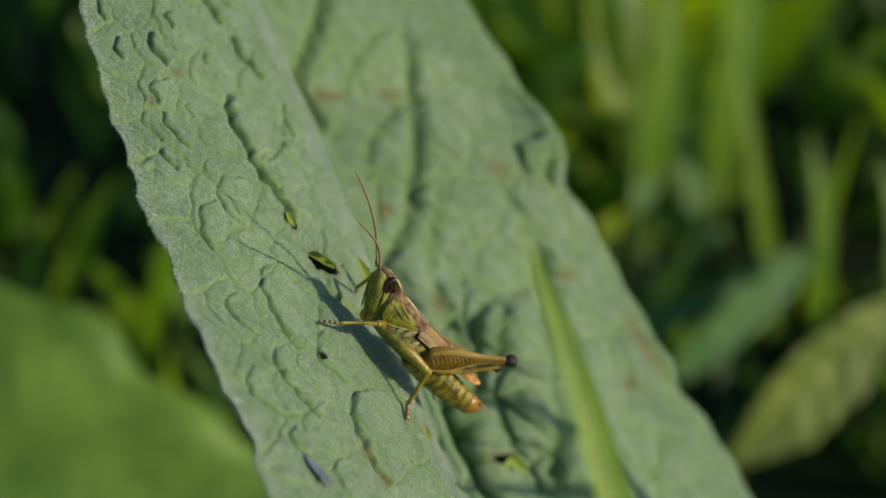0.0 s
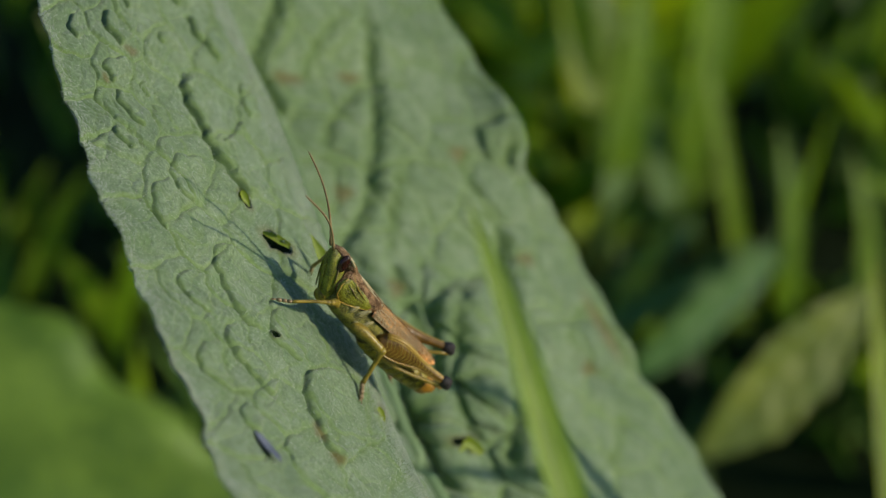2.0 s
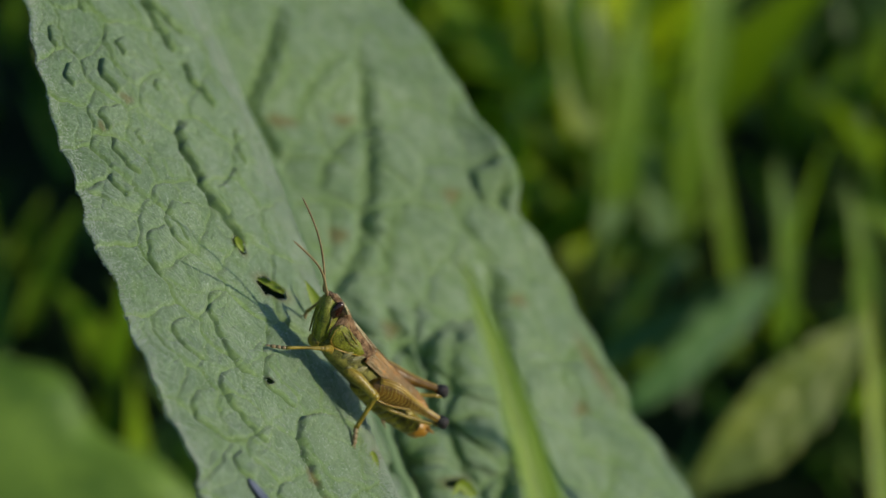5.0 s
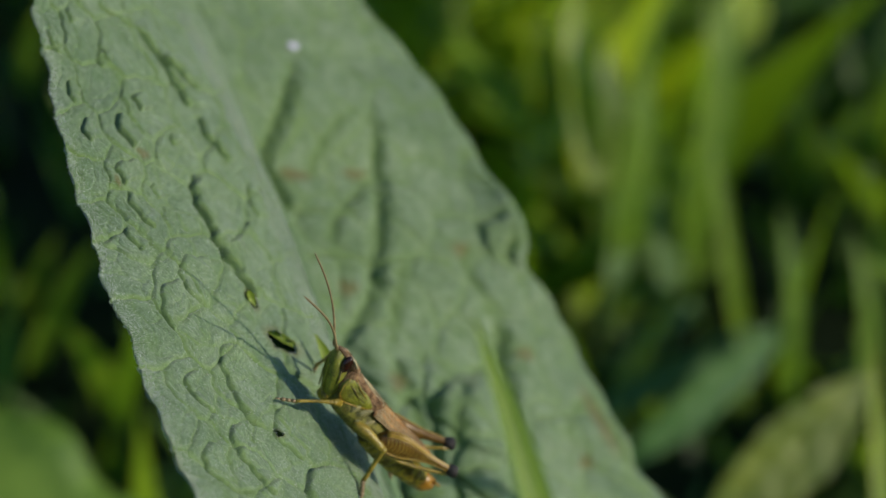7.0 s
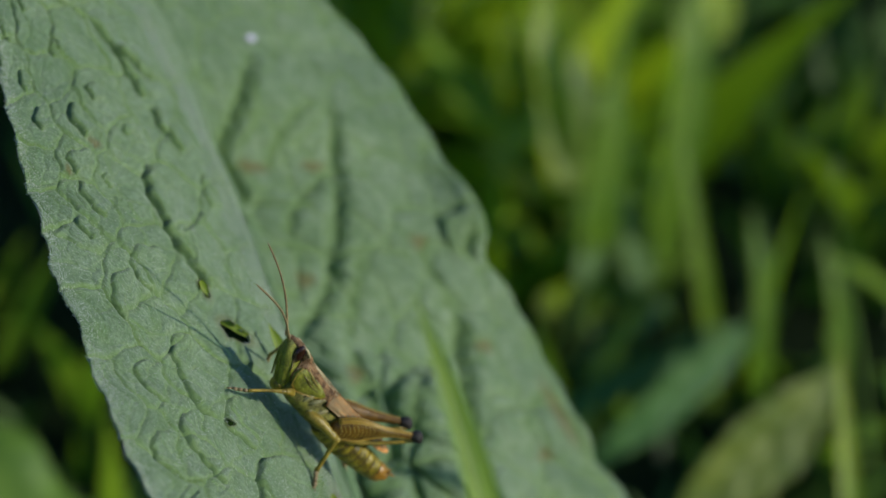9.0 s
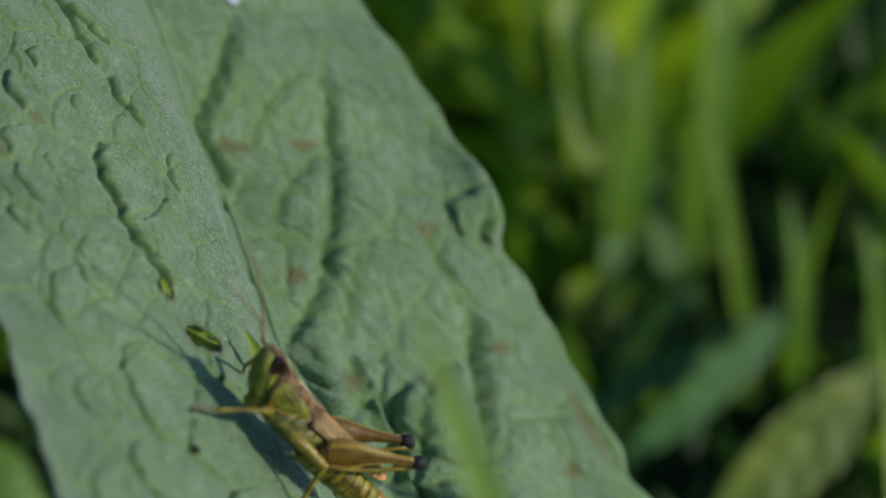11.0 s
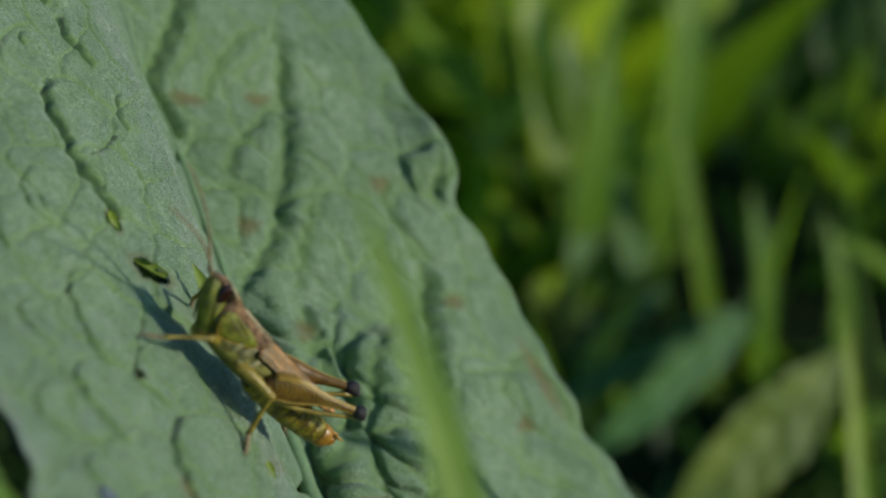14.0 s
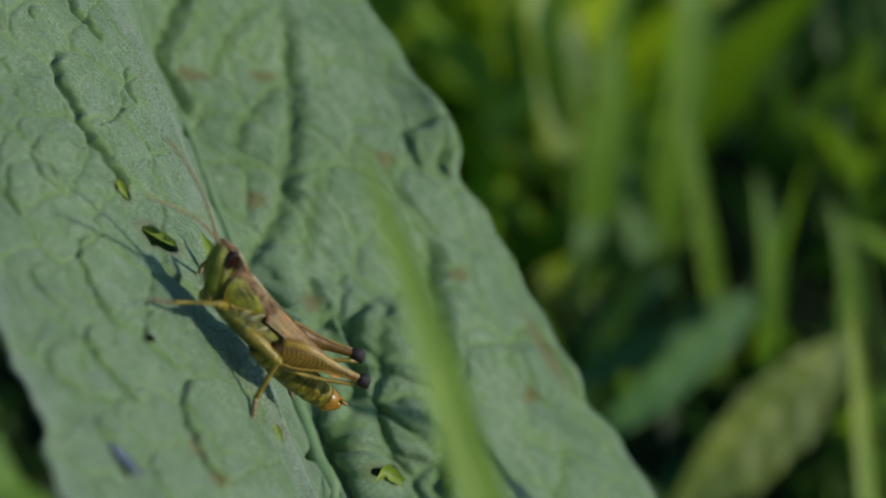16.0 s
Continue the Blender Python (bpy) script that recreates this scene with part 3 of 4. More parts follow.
def grass_field(name, count, seed, box, height, width, label, mat=None, clumps=0.0):
    rng = random.Random(seed)
    verts, faces = [], []
    x0, x1, y0, y1 = box
    for _ in range(count):
        x, y = rng.uniform(x0, x1), rng.uniform(y0, y1)
        if clumps and noise.noise((x * clumps, y * clumps * 0.7, seed * 3.1)) < 0.02:
            continue
        h = rng.uniform(*height)
        w = rng.uniform(*width)
        az = rng.uniform(0, 6.283)
        lean = rng.uniform(0.05, 0.55) * h
        bend = rng.uniform(0.0, 0.5) * h
        face = rng.uniform(0, 6.283)
        c, s = math.cos(face), math.sin(face)
        first = len(verts)
        n = 7
        for i in range(n):
            q = i / (n - 1)
            r = lean * q + bend * q * q
            cx, cy = x + math.cos(az) * r, y + math.sin(az) * r
            cz = h * (q - 0.28 * (bend / h) * q * q)
            ww = w * 0.5 * (1 - max(0, q - 0.5) / 0.5 * 0.96)
            verts += [(cx + c * ww, cy + s * ww, cz + ww * 0.2), (cx, cy, cz - ww * 0.2), (cx - c * ww, cy - s * ww, cz + ww * 0.2)]
        for i in range(n - 1):
            a = first + 3 * i
            faces += [(a, a + 1, a + 4, a + 3), (a + 1, a + 2, a + 5, a + 4)]
    me = bpy.data.meshes.new(name)
    me.from_pydata(verts, [], faces)
    return tagged(part_mesh(name, me, mat or GRASS), label, "grass", kind="stuff")


for seed_, box_, count_ in ((5, (-3.2, 3.2, -3.2, 0.1), 6500), (6, (-3.2, -0.5, 0.1, 3.4), 2600), (8, (0.85, 3.2, 0.1, 3.4), 2400)):
    grass_field("short_grass", count_, seed_, box_, (0.04, 0.13), (0.003, 0.009), "short green meadow grass", FARGRASS)
grass_field("undergrowth", 3200, 12, (-0.7, 0.9, 0.2, 1.7), (0.02, 0.07), (0.004, 0.012), "low undergrowth under the meadow grass, shade put into its colour", SHADED_GREEN)
grass_field("left_grass", 170, 7, (-0.55, -0.02, 0.34, 1.6), (0.05, 0.16), (0.005, 0.013), "sparse green grass over dark soil", clumps=13.0)
grass_field("meadow_grass", 100, 1, (-0.02, 0.17, 0.45, 1.25), (0.05, 0.14), (0.01, 0.024), "green meadow grass in evening sun behind the leaf", clumps=12.0)
grass_field("sun_toned_grass", 34, 14, (0.03, 0.135, 0.6, 1.2), (0.08, 0.17), (0.016, 0.034), "broad yellow-green grass, evening sun put into its colour", SUNGRASS)
grass_field("far_grass", 4500, 2, (-2.6, 2.8, 1.5, 5.2), (0.2, 0.55), (0.008, 0.024), "distant yellow-green meadow grass", FARGRASS)


def herb_field(name, count, seed, box, height, size, label, mat, clumps=0.0):
    """Low leafy herbs: many small oval leaves that fill the gaps between the grass."""
    rng = random.Random(seed)
    verts, faces = [], []
    x0, x1, y0, y1 = box
    for _ in range(count):
        p = Vector((rng.uniform(x0, x1), rng.uniform(y0, y1), rng.uniform(*height)))
        if clumps and noise.noise((p.x * clumps, p.y * clumps * 0.6, seed * 1.7)) < -0.12:
            continue
        ln = rng.uniform(*size)
        az, tip = rng.uniform(0, 6.283), rng.uniform(0.3, 1.45)
        t = Vector((math.cos(az) * math.cos(tip), math.sin(az) * math.cos(tip), math.sin(tip)))
        side = t.cross(Vector((rng.uniform(-0.6, 0.6), rng.uniform(-0.6, 0.6), 1))).normalized()
        up = side.cross(t)
        first = len(verts)
        for i in range(6):
            q = i / 5
            w = ln * 0.15 * (math.sin(math.pi * min(0.97, q * 0.9 + 0.08)))
            c = p + t * ln * (q - 0.3) - up * ln * 0.3 * q * q
            verts += [tuple(c + side * w + up * w * 0.25), tuple(c), tuple(c - side * w + up * w * 0.25)]
        for i in range(5):
            a = first + 3 * i
            faces += [(a, a + 1, a + 4, a + 3), (a + 1, a + 2, a + 5, a + 4)]
    me = bpy.data.meshes.new(name)
    me.from_pydata(verts, [], faces)
    return tagged(part_mesh(name, me, mat), label, "plants", kind="stuff")


herb_field("meadow_herbs", 450, 31, (-0.03, 0.145, 0.6, 1.4), (0.01, 0.09), (0.04, 0.10), "low green herbs among the meadow grass", HERB, 14.0)
herb_field("low_herbs", 380, 34, (0.15, 0.6, 0.45, 0.86), (0.0, 0.05), (0.03, 0.07), "low green herbs between the grass", HERB, 9.0)
# the farther low herbs are coloured as shaded, in place of HERB
herb_field("low_herbs", 420, 35, (0.14, 0.7, 0.86, 1.4), (0.0, 0.035), (0.03, 0.06), "low herbs between the grass, shade put into their colour", SHADED_GREEN, 9.0)
herb_field("sun_toned_herbs", 380, 33, (0.02, 0.14, 0.72, 1.3), (0.03, 0.13), (0.04, 0.10), "yellow-green herbs, evening sun put into their colour", SUNGRASS, 11.0)
herb_field("meadow_herbs", 130, 32, (-0.5, -0.08, 0.5, 1.3), (0.01, 0.07), (0.03, 0.06), "low green herbs in the shade of the meadow", HERB)


def grass_blade(pts, width, normal, mat, label, sharp=0.5):
    pts = [at(*p) for p in pts]
    dense = []
    for a, b in zip(pts, pts[1:]):
        dense += [a.lerp(b, k / 6) for k in range(6)]
    dense.append(pts[-1])
    for _ in range(4):
        dense = [dense[0]] + [(dense[i - 1] + dense[i] * 2 + dense[i + 1]) / 4 for i in range(1, len(dense) - 1)] + [dense[-1]]
    bm = bmesh.new()
    ribbon(bm, dense, width * 0.001, normal, 0.35, sharp)
    plant = new("grass_plant")
    tagged(plant, label, "grass", group="grass round the leaf")
    part("blade", bm, mat, plant)
    bm = bmesh.new()
    bmesh_tube(bm, [p + Vector(normal) * 0.0001 for p in dense], [width * 0.00006 * (1 - 0.8 * k / len(dense)) for k in range(len(dense))], 6)
    part("midrib", bm, STALK, plant, "pale midrib")
    return plant


near_blade = grass_blade([(80, 460, 150), (34, 98, 158), (20.2, 41.5, 160), (14.6, 24.2, 160), (12.3, 17.3, 160), (10.8, 12.1, 160), (9.4, 7.7, 160), (7.9, 3.5, 160), (6.7, 0.35, 160), (5.9, -1.9, 160)], 3.5, -AWAY + ACROSS * 0.7, BLADE,
            "bright green blade of grass before the leaf", 0.35)
# blades beside the leaf, whose shadows cross it
TO_SUN = -SUN_TRAVEL
grass_blade([(187, 398.4, 294), (177, 118.4, 279), (167, 43.4, 269), (153, 17.4, 258), (144, 8.2, 250), (134, 1.3, 240), (126, -5.6, 233)], 3.6, TO_SUN, BLADE, "arching green grass blade beside the leaf")
grass_blade([(202, 398.4, 314), (194, 148.4, 299), (182, 68.4, 286), (162, 30.4, 269), (141, 15.4, 247), (132, 13.4, 235), (121, 10.4, 221)], 3.2, TO_SUN, BLADE, "arching green grass blade beside the leaf")
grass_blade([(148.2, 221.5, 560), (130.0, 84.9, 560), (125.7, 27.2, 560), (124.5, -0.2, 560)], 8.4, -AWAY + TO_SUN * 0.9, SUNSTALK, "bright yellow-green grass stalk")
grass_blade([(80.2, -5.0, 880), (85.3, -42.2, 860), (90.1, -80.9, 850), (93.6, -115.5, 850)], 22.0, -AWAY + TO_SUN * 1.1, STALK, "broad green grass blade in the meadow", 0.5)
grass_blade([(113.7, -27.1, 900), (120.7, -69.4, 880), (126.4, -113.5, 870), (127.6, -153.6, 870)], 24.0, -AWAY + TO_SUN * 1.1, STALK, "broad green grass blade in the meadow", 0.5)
grass_blade([(77.1, -68.6, 900), (65.9, -100.5, 880), (63.5, -126.7, 880), (67.0, -160.1, 880)], 20.0, -AWAY + TO_SUN * 1.1, SUNSTALK, "broad grass blade in the meadow, sunlight put into its colour", 0.5)
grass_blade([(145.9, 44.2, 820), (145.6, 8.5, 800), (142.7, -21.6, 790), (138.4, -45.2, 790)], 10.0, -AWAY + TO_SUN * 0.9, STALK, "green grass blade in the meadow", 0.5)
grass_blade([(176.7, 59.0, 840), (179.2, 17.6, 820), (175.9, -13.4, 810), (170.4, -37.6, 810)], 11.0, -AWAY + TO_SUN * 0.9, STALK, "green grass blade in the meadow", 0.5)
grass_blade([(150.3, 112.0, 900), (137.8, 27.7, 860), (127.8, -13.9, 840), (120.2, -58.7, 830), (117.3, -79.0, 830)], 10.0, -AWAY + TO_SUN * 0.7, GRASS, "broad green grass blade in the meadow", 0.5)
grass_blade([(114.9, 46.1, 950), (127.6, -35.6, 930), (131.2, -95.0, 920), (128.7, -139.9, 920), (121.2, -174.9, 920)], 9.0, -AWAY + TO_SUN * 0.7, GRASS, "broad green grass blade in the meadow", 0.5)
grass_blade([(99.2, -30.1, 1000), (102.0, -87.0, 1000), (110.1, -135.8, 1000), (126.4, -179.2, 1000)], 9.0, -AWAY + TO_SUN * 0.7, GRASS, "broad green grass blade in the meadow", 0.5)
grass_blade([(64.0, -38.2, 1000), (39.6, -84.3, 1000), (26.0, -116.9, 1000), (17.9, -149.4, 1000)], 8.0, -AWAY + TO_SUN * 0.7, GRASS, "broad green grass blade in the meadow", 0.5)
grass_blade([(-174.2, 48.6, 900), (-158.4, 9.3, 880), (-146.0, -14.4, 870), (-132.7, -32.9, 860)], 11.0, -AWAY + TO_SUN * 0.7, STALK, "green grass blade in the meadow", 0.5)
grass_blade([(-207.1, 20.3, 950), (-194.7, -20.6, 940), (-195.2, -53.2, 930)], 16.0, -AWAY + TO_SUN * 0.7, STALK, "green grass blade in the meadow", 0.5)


# ---- broad leaves behind ----
def broad_leaf(base, tip, width, face, mat, label, sag=0.1, power=0.8):
    """A pointed leaf from base to tip (mm), its face towards the vector face, with a midrib and a stalk to the ground."""
    base, tip = at(*base), at(*tip)
    axis = tip - base
    ln = axis.length
    t = axis.normalized()
    side = t.cross(Vector(face)).normalized()
    up = side.cross(t).normalized()
    thing = new("broad_leaf")
    tagged(thing, label, "leaf", group="broad leaves in the meadow")
    nu, nv = 60, 15
    verts = []
    for i in range(nu):
        q = i / (nu - 1)
        full = width * 0.001 * 0.5 * (math.sin(math.pi * min(1, q * 0.96 + 0.03) ** power) ** 0.85 + 0.01)
        for j in range(nv):
            f = j / (nv - 1) * 2 - 1
            w = full * (1 + 0.05 * math.sin(q * 21 + 2 * f) + 0.03 * math.sin(q * 47 + f))
            p = base + axis * q + side * w * f + up * (w * 0.35 * abs(f) - sag * ln * (q - 0.4) ** 2 + 0.02 * w * math.sin(q * 40 + abs(f) * 5) + 0.03 * w * math.sin(q * 17 + f * 9))
            verts.append(tuple(p))
    faces = [(i * nv + j, i * nv + j + 1, (i + 1) * nv + j + 1, (i + 1) * nv + j) for i in range(nu - 1) for j in range(nv - 1)]
    me = bpy.data.meshes.new("leaf_blade")
    me.from_pydata(verts, [], faces)
    b = part_mesh("leaf_blade", me, mat, thing)
    b.modifiers.new("thickness", "SOLIDIFY").thickness = 0.0004
    bm = bmesh.new()
    mid = [base + axis * (k / 8) + up * (-sag * ln * (k / 8 - 0.4) ** 2 - 0.0006) for k in range(9)]
    foot = Vector((base.x - t.x * 0.03, base.y + 0.02, 0.0))
    line = [foot, foot.lerp(base, 0.5) - t * 0.01, mid[0]] + mid[1:]
    bmesh_tube(bm, line, [0.0018, 0.0016, 0.0014] + [0.0013 - 0.0001 * k for k in range(8)])
    part("midrib", bm, mat, thing, "pale midrib and stalk")
    return thing


left_leaf = broad_leaf((-27, 160, 580), (-222, -12, 560), 116, -AWAY + TO_SUN * 1.3, BROAD, "broad green leaf in the sun behind the felted leaf", 0.25)
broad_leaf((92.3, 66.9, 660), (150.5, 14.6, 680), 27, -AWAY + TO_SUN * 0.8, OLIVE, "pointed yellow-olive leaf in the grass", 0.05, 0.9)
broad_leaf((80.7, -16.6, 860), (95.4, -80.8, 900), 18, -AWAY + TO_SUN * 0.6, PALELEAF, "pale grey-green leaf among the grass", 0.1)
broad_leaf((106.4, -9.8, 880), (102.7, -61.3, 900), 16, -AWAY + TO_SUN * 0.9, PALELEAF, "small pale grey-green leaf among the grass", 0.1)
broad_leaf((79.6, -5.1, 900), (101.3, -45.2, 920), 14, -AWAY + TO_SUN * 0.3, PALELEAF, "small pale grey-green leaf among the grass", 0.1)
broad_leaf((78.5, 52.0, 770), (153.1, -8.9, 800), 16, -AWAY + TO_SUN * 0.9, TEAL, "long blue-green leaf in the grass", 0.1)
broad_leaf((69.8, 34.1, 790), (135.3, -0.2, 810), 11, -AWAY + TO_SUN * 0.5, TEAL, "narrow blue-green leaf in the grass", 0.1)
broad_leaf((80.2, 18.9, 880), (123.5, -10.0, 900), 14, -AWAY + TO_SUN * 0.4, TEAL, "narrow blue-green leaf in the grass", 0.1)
broad_leaf((133.2, -122.3, 900), (149.5, -155.7, 910), 22, -AWAY + TO_SUN * 0.9, SUNSTALK, "yellow-green leaf among the grass, sunlight put into its colour", 0.1)


def seed_stem(foot, top, r, label):
    thing = new("seeding_grass")
    tagged(thing, label, "grass", group="seeding grasses in the meadow")
    a, b = at(*foot), at(*top)
    a.z = 0.0
    bm = bmesh.new()
    bmesh_tube(bm, [a, a.lerp(b, 0.35) + Vector((0.004, 0, 0.01)), a.lerp(b, 0.7) + Vector((0.003, 0, 0.006)), b], [0.0009, 0.0008, 0.0007, 0.0005])
    part("stem", bm, STALK, thing)
    bm = bmesh.new()
    rng = random.Random(3)
    for k in range(26):
        q = k / 25
        w = r * math.sin(math.pi * (0.12 + 0.8 * q))
        p = b + Vector((rng.uniform(-1, 1) * w * 0.6, rng.uniform(-1, 1) * w * 0.6, (q - 0.3) * r * 3)) * 0.001
        tip = p + Vector((rng.uniform(-1, 1), rng.uniform(-1, 1), 2.0)) * 0.0006
        bmesh_tube(bm, [p, p.lerp(tip, 0.5), tip], [0.0003, 0.0006, 0.0001], 5)
    part("seed_head", bm, SEED, thing, "pale seed head")


seed_stem((150, 300, 660), (139.7, -47, 641), 2.0, "grass stem with a pale seed head")
seed_stem((120, 300, 900), (108, -70, 930), 4.0, "grass stem with a pale seed head")


# ---- torn flaps of the leaf and small things on it ----
def flap(points, width, label):
    bm = bmesh.new()
    pts = [at(*p) for p in points]
    line = []
    for a, b in zip(pts, pts[1:]):
        line += [a.lerp(b, k / 4) for k in range(4)]
    line.append(pts[-1])
    ribbon(bm, line, width * 0.001, -AWAY + ACROSS * 0.6, 0.4, 0.35)
    return part("torn_flap", bm, FLAP, leaf, label)


flap([(-8.4, 4.6, 243), (-9.2, 2.6, 243), (-10.2, 0.6, 243)], 1.4, "bright yellow-green torn flap")
flap([(10.6, 28.4, 266), (8.6, 26.8, 265), (7.4, 28.2, 264)], 1.6, "yellow-green torn flap")
flap([(-2.2, 20.4, 238.3), (-1.8, 21.3, 238.3), (-1.3, 22.4, 238.8)], 0.8, "yellow-green torn flap")
flap([(-17.7, -4.2, 236.5), (-17.3, -3.3, 237), (-16.8, -2.4, 237.5)], 0.9, "yellow-green torn flap")
flap([(-12.4, 2.1, 240.2), (-14.2, 1.0, 239.8), (-16.5, 0.0, 239.0)], 0.95, "yellow-green torn flap")


def on_leaf(px, py, far=False):
    """A point of the near or the far half of the leaf in a given direction from the first stand point."""
    half = LEAF_U > 1.15 if far else LEAF_U < 1.0
    near, normals = LEAF_P[:, half], LEAF_N[:, half]
    d = np.hypot(near[..., 0] / near[..., 2] - (px - 784) / 3688, near[..., 1] / near[..., 2] - (py - 441) / 3688)
    j, i = np.unravel_index(np.argmin(d), d.shape)
    return tuple(near[j, i] + normals[j, i] * 0.35), Vector(normals[j, i] @ AXES).normalized()


def fleck(name, place, r, mat, label, category, up=None):
    """A small curved scrap lying on the leaf."""
    bm = bmesh.new()
    n = 9
    p = at(*place)
    up = up or (-AWAY * 0.5 + ACROSS * 0.85).normalized()
    side = up.cross(DOWN).normalized()
    along = side.cross(up).normalized()
    grid = []
    for i in range(n):
        row = []
        for j in range(n):
            a, b = i / (n - 1) * 2 - 1, j / (n - 1) * 2 - 1
            w = math.sqrt(max(0.02, 1 - a * a))
            row.append(bm.verts.new(p + (along * a * r[0] + side * b * w * r[1] + up * (0.15 * (a * a + b * b * w))) * 0.001))
        grid.append(row)
    for i in range(n - 1):
        for j in range(n - 1):
            bm.faces.new((grid[i][j], grid[i][j + 1], grid[i + 1][j + 1], grid[i + 1][j]))
    ob = tagged(part(name, bm, mat), label, category)
    ob.modifiers.new("thickness", "SOLIDIFY").thickness = 0.0001


scrap_place, scrap_up = on_leaf(556, 838)
fleck("petal_scrap", scrap_place, (2.0, 0.8), SCRAP, "petal scrap stuck on the leaf, bluish shade mixed into its colour", "petal", scrap_up)
fluff_place, fluff_up = on_leaf(571, -59, True)
fleck("seed_fluff", fluff_place, (0.7, 1.0), PETAL, "small white seed fluff on the leaf", "seed fluff", fluff_up)


# ---- the grasshopper, built in millimetres: x towards its head, y to its left, z up from the leaf ----
FACE = simple("insect_green", (0.065, 0.072, 0.006), (0.32, 0.33, 0.03), 800, rough=0.3, bump=0.8, soft=0.14)
EYE = simple("insect_eye", (0.012, 0.005, 0.004), (0.045, 0.016, 0.01), 900, rough=0.12)
SHIELD = simple("insect_brown", (0.05, 0.021, 0.009), (0.46, 0.27, 0.13), 1700, rough=0.26, bump=1.0, soft=0.11)
FLANK = simple("insect_flank", (0.03, 0.03, 0.005), (0.3, 0.28, 0.045), 1000, rough=0.35, bump=0.9, soft=0.09)
FLANK_PALE = simple("insect_flank_pale", (0.12, 0.11, 0.03), (0.42, 0.38, 0.18), 1200, rough=0.4, bump=0.6, soft=0.12)
BELLY = simple("insect_belly", (0.035, 0.028, 0.004), (0.42, 0.33, 0.025), 1100, rough=0.35, bump=0.4, soft=0.12)
BELLY_DARK = simple("insect_belly_dark", (0.05, 0.036, 0.01), (0.14, 0.095, 0.025), 600, rough=0.35)
TAIL = simple("insect_orange", (0.24, 0.11, 0.01), (0.46, 0.24, 0.03), 700, rough=0.35)
LEG = simple("insect_leg", (0.15, 0.11, 0.010), (0.4, 0.29, 0.04), 650, rough=0.35, bump=0.3, soft=0.12)
FEMUR = simple("insect_femur", (0.09, 0.043, 0.005), (0.22, 0.115, 0.014), 550, rough=0.32, bump=0.3, soft=0.12)
CHEVRON = simple("insect_chevron", (0.34, 0.25, 0.04), (0.52, 0.40, 0.10), 700, rough=0.4)
TAN = simple("insect_tan", (0.3, 0.18, 0.018), (0.52, 0.34, 0.055), 600, rough=0.32)
PALE = simple("insect_pale_line", (0.34, 0.27, 0.13), (0.68, 0.56, 0.34), 700, rough=0.4)
KNEE = simple("insect_black_knee", (0.006, 0.005, 0.006), (0.035, 0.026, 0.026), 900, rough=0.55, bump=0.8)
FEELER = simple("insect_feeler", (0.14, 0.09, 0.04), (0.42, 0.31, 0.16), 900, rough=0.45)


def wing_material():
    m, n, l, b = material("insect_wing")
    co = n.new("ShaderNodeTexCoord")
    rib = n.new("ShaderNodeAttribute")
    rib.attribute_name = "rib"
    no = add(n, "TexNoise", Scale=1100.0, Detail=4.0)
    cells = add(n, "TexVoronoi", Scale=1500.0)
    cells.feature = "DISTANCE_TO_EDGE"
    long = n.new("ShaderNodeMapping")
    long.inputs["Scale"].default_value = (0.16, 1.0, 1.0)
    l.new(co.outputs["Object"], long.inputs["Vector"])
    l.new(long.outputs[0], no.inputs["Vector"])
    l.new(co.outputs["Object"], cells.inputs["Vector"])
    r = ramp(n, [(0.42, (0.13, 0.052, 0.014)), (0.6, (0.44, 0.225, 0.075))])
    l.new(no.outputs[0], r.inputs[0])
    c2 = ramp(n, [(0.03, (2.2, 2.0, 1.8)), (0.12, (0.85, 0.85, 0.85))])
    l.new(cells.outputs["Distance"], c2.inputs[0])
    c = mix(n, l, 1.0, r.outputs[0], c2.outputs[0], "MULTIPLY")
    c = mix(n, l, rib.outputs["Fac"], c, (0.52, 0.36, 0.2))
    l.new(c, b.inputs["Base Color"])
    b.inputs["Roughness"].default_value = 0.25
    translucent(m, n, l, b, (0.4, 0.24, 0.08), 0.1)
    return m


WING = wing_material()
MM = 0.001


def loft(bm, rings, sides=20, power=2.0, cap=True):
    """rings: centre, half-axis one, half-axis two (vectors, mm)."""
    loops = []
    for c, a, b in rings:
        c, a, b = Vector(c), Vector(a), Vector(b)
        loop = []
        for k in range(sides):
            t = 2 * math.pi * k / sides
            ct, st = math.cos(t), math.sin(t)
            e = 2 / power
            p = c + a * math.copysign(abs(ct) ** e, ct) + b * math.copysign(abs(st) ** e, st)
            loop.append(bm.verts.new(p * MM))
        loops.append(loop)
    for p, q in zip(loops, loops[1:]):
        for k in range(sides):
            bm.faces.new((p[k], p[(k + 1) % sides], q[(k + 1) % sides], q[k]))
    if cap:
        bm.faces.new(loops[0][::-1])
        bm.faces.new(loops[-1])


def tube(bm, pts, radii, sides=10, flat=1.0):
    pts = [Vector(p) for p in pts]
    rings = []
    side = None
    for i, p in enumerate(pts):
        t = (pts[min(i + 1, len(pts) - 1)] - pts[max(i - 1, 0)]).normalized()
        if side is None:
            side = t.cross(Vector((0.13, 0.3, 0.95))).normalized()
        side = (side - t * side.dot(t)).normalized()
        up = t.cross(side)
        rings.append((p, side * radii[i], up * radii[i] * flat))
    loft(bm, rings, sides)


def curve_points(a, b, sag, n):
    a, b, sag = Vector(a), Vector(b), Vector(sag)
    return [a.lerp(b, i / (n - 1)) + sag * (4 * (i / (n - 1)) * (1 - i / (n - 1))) for i in range(n)]


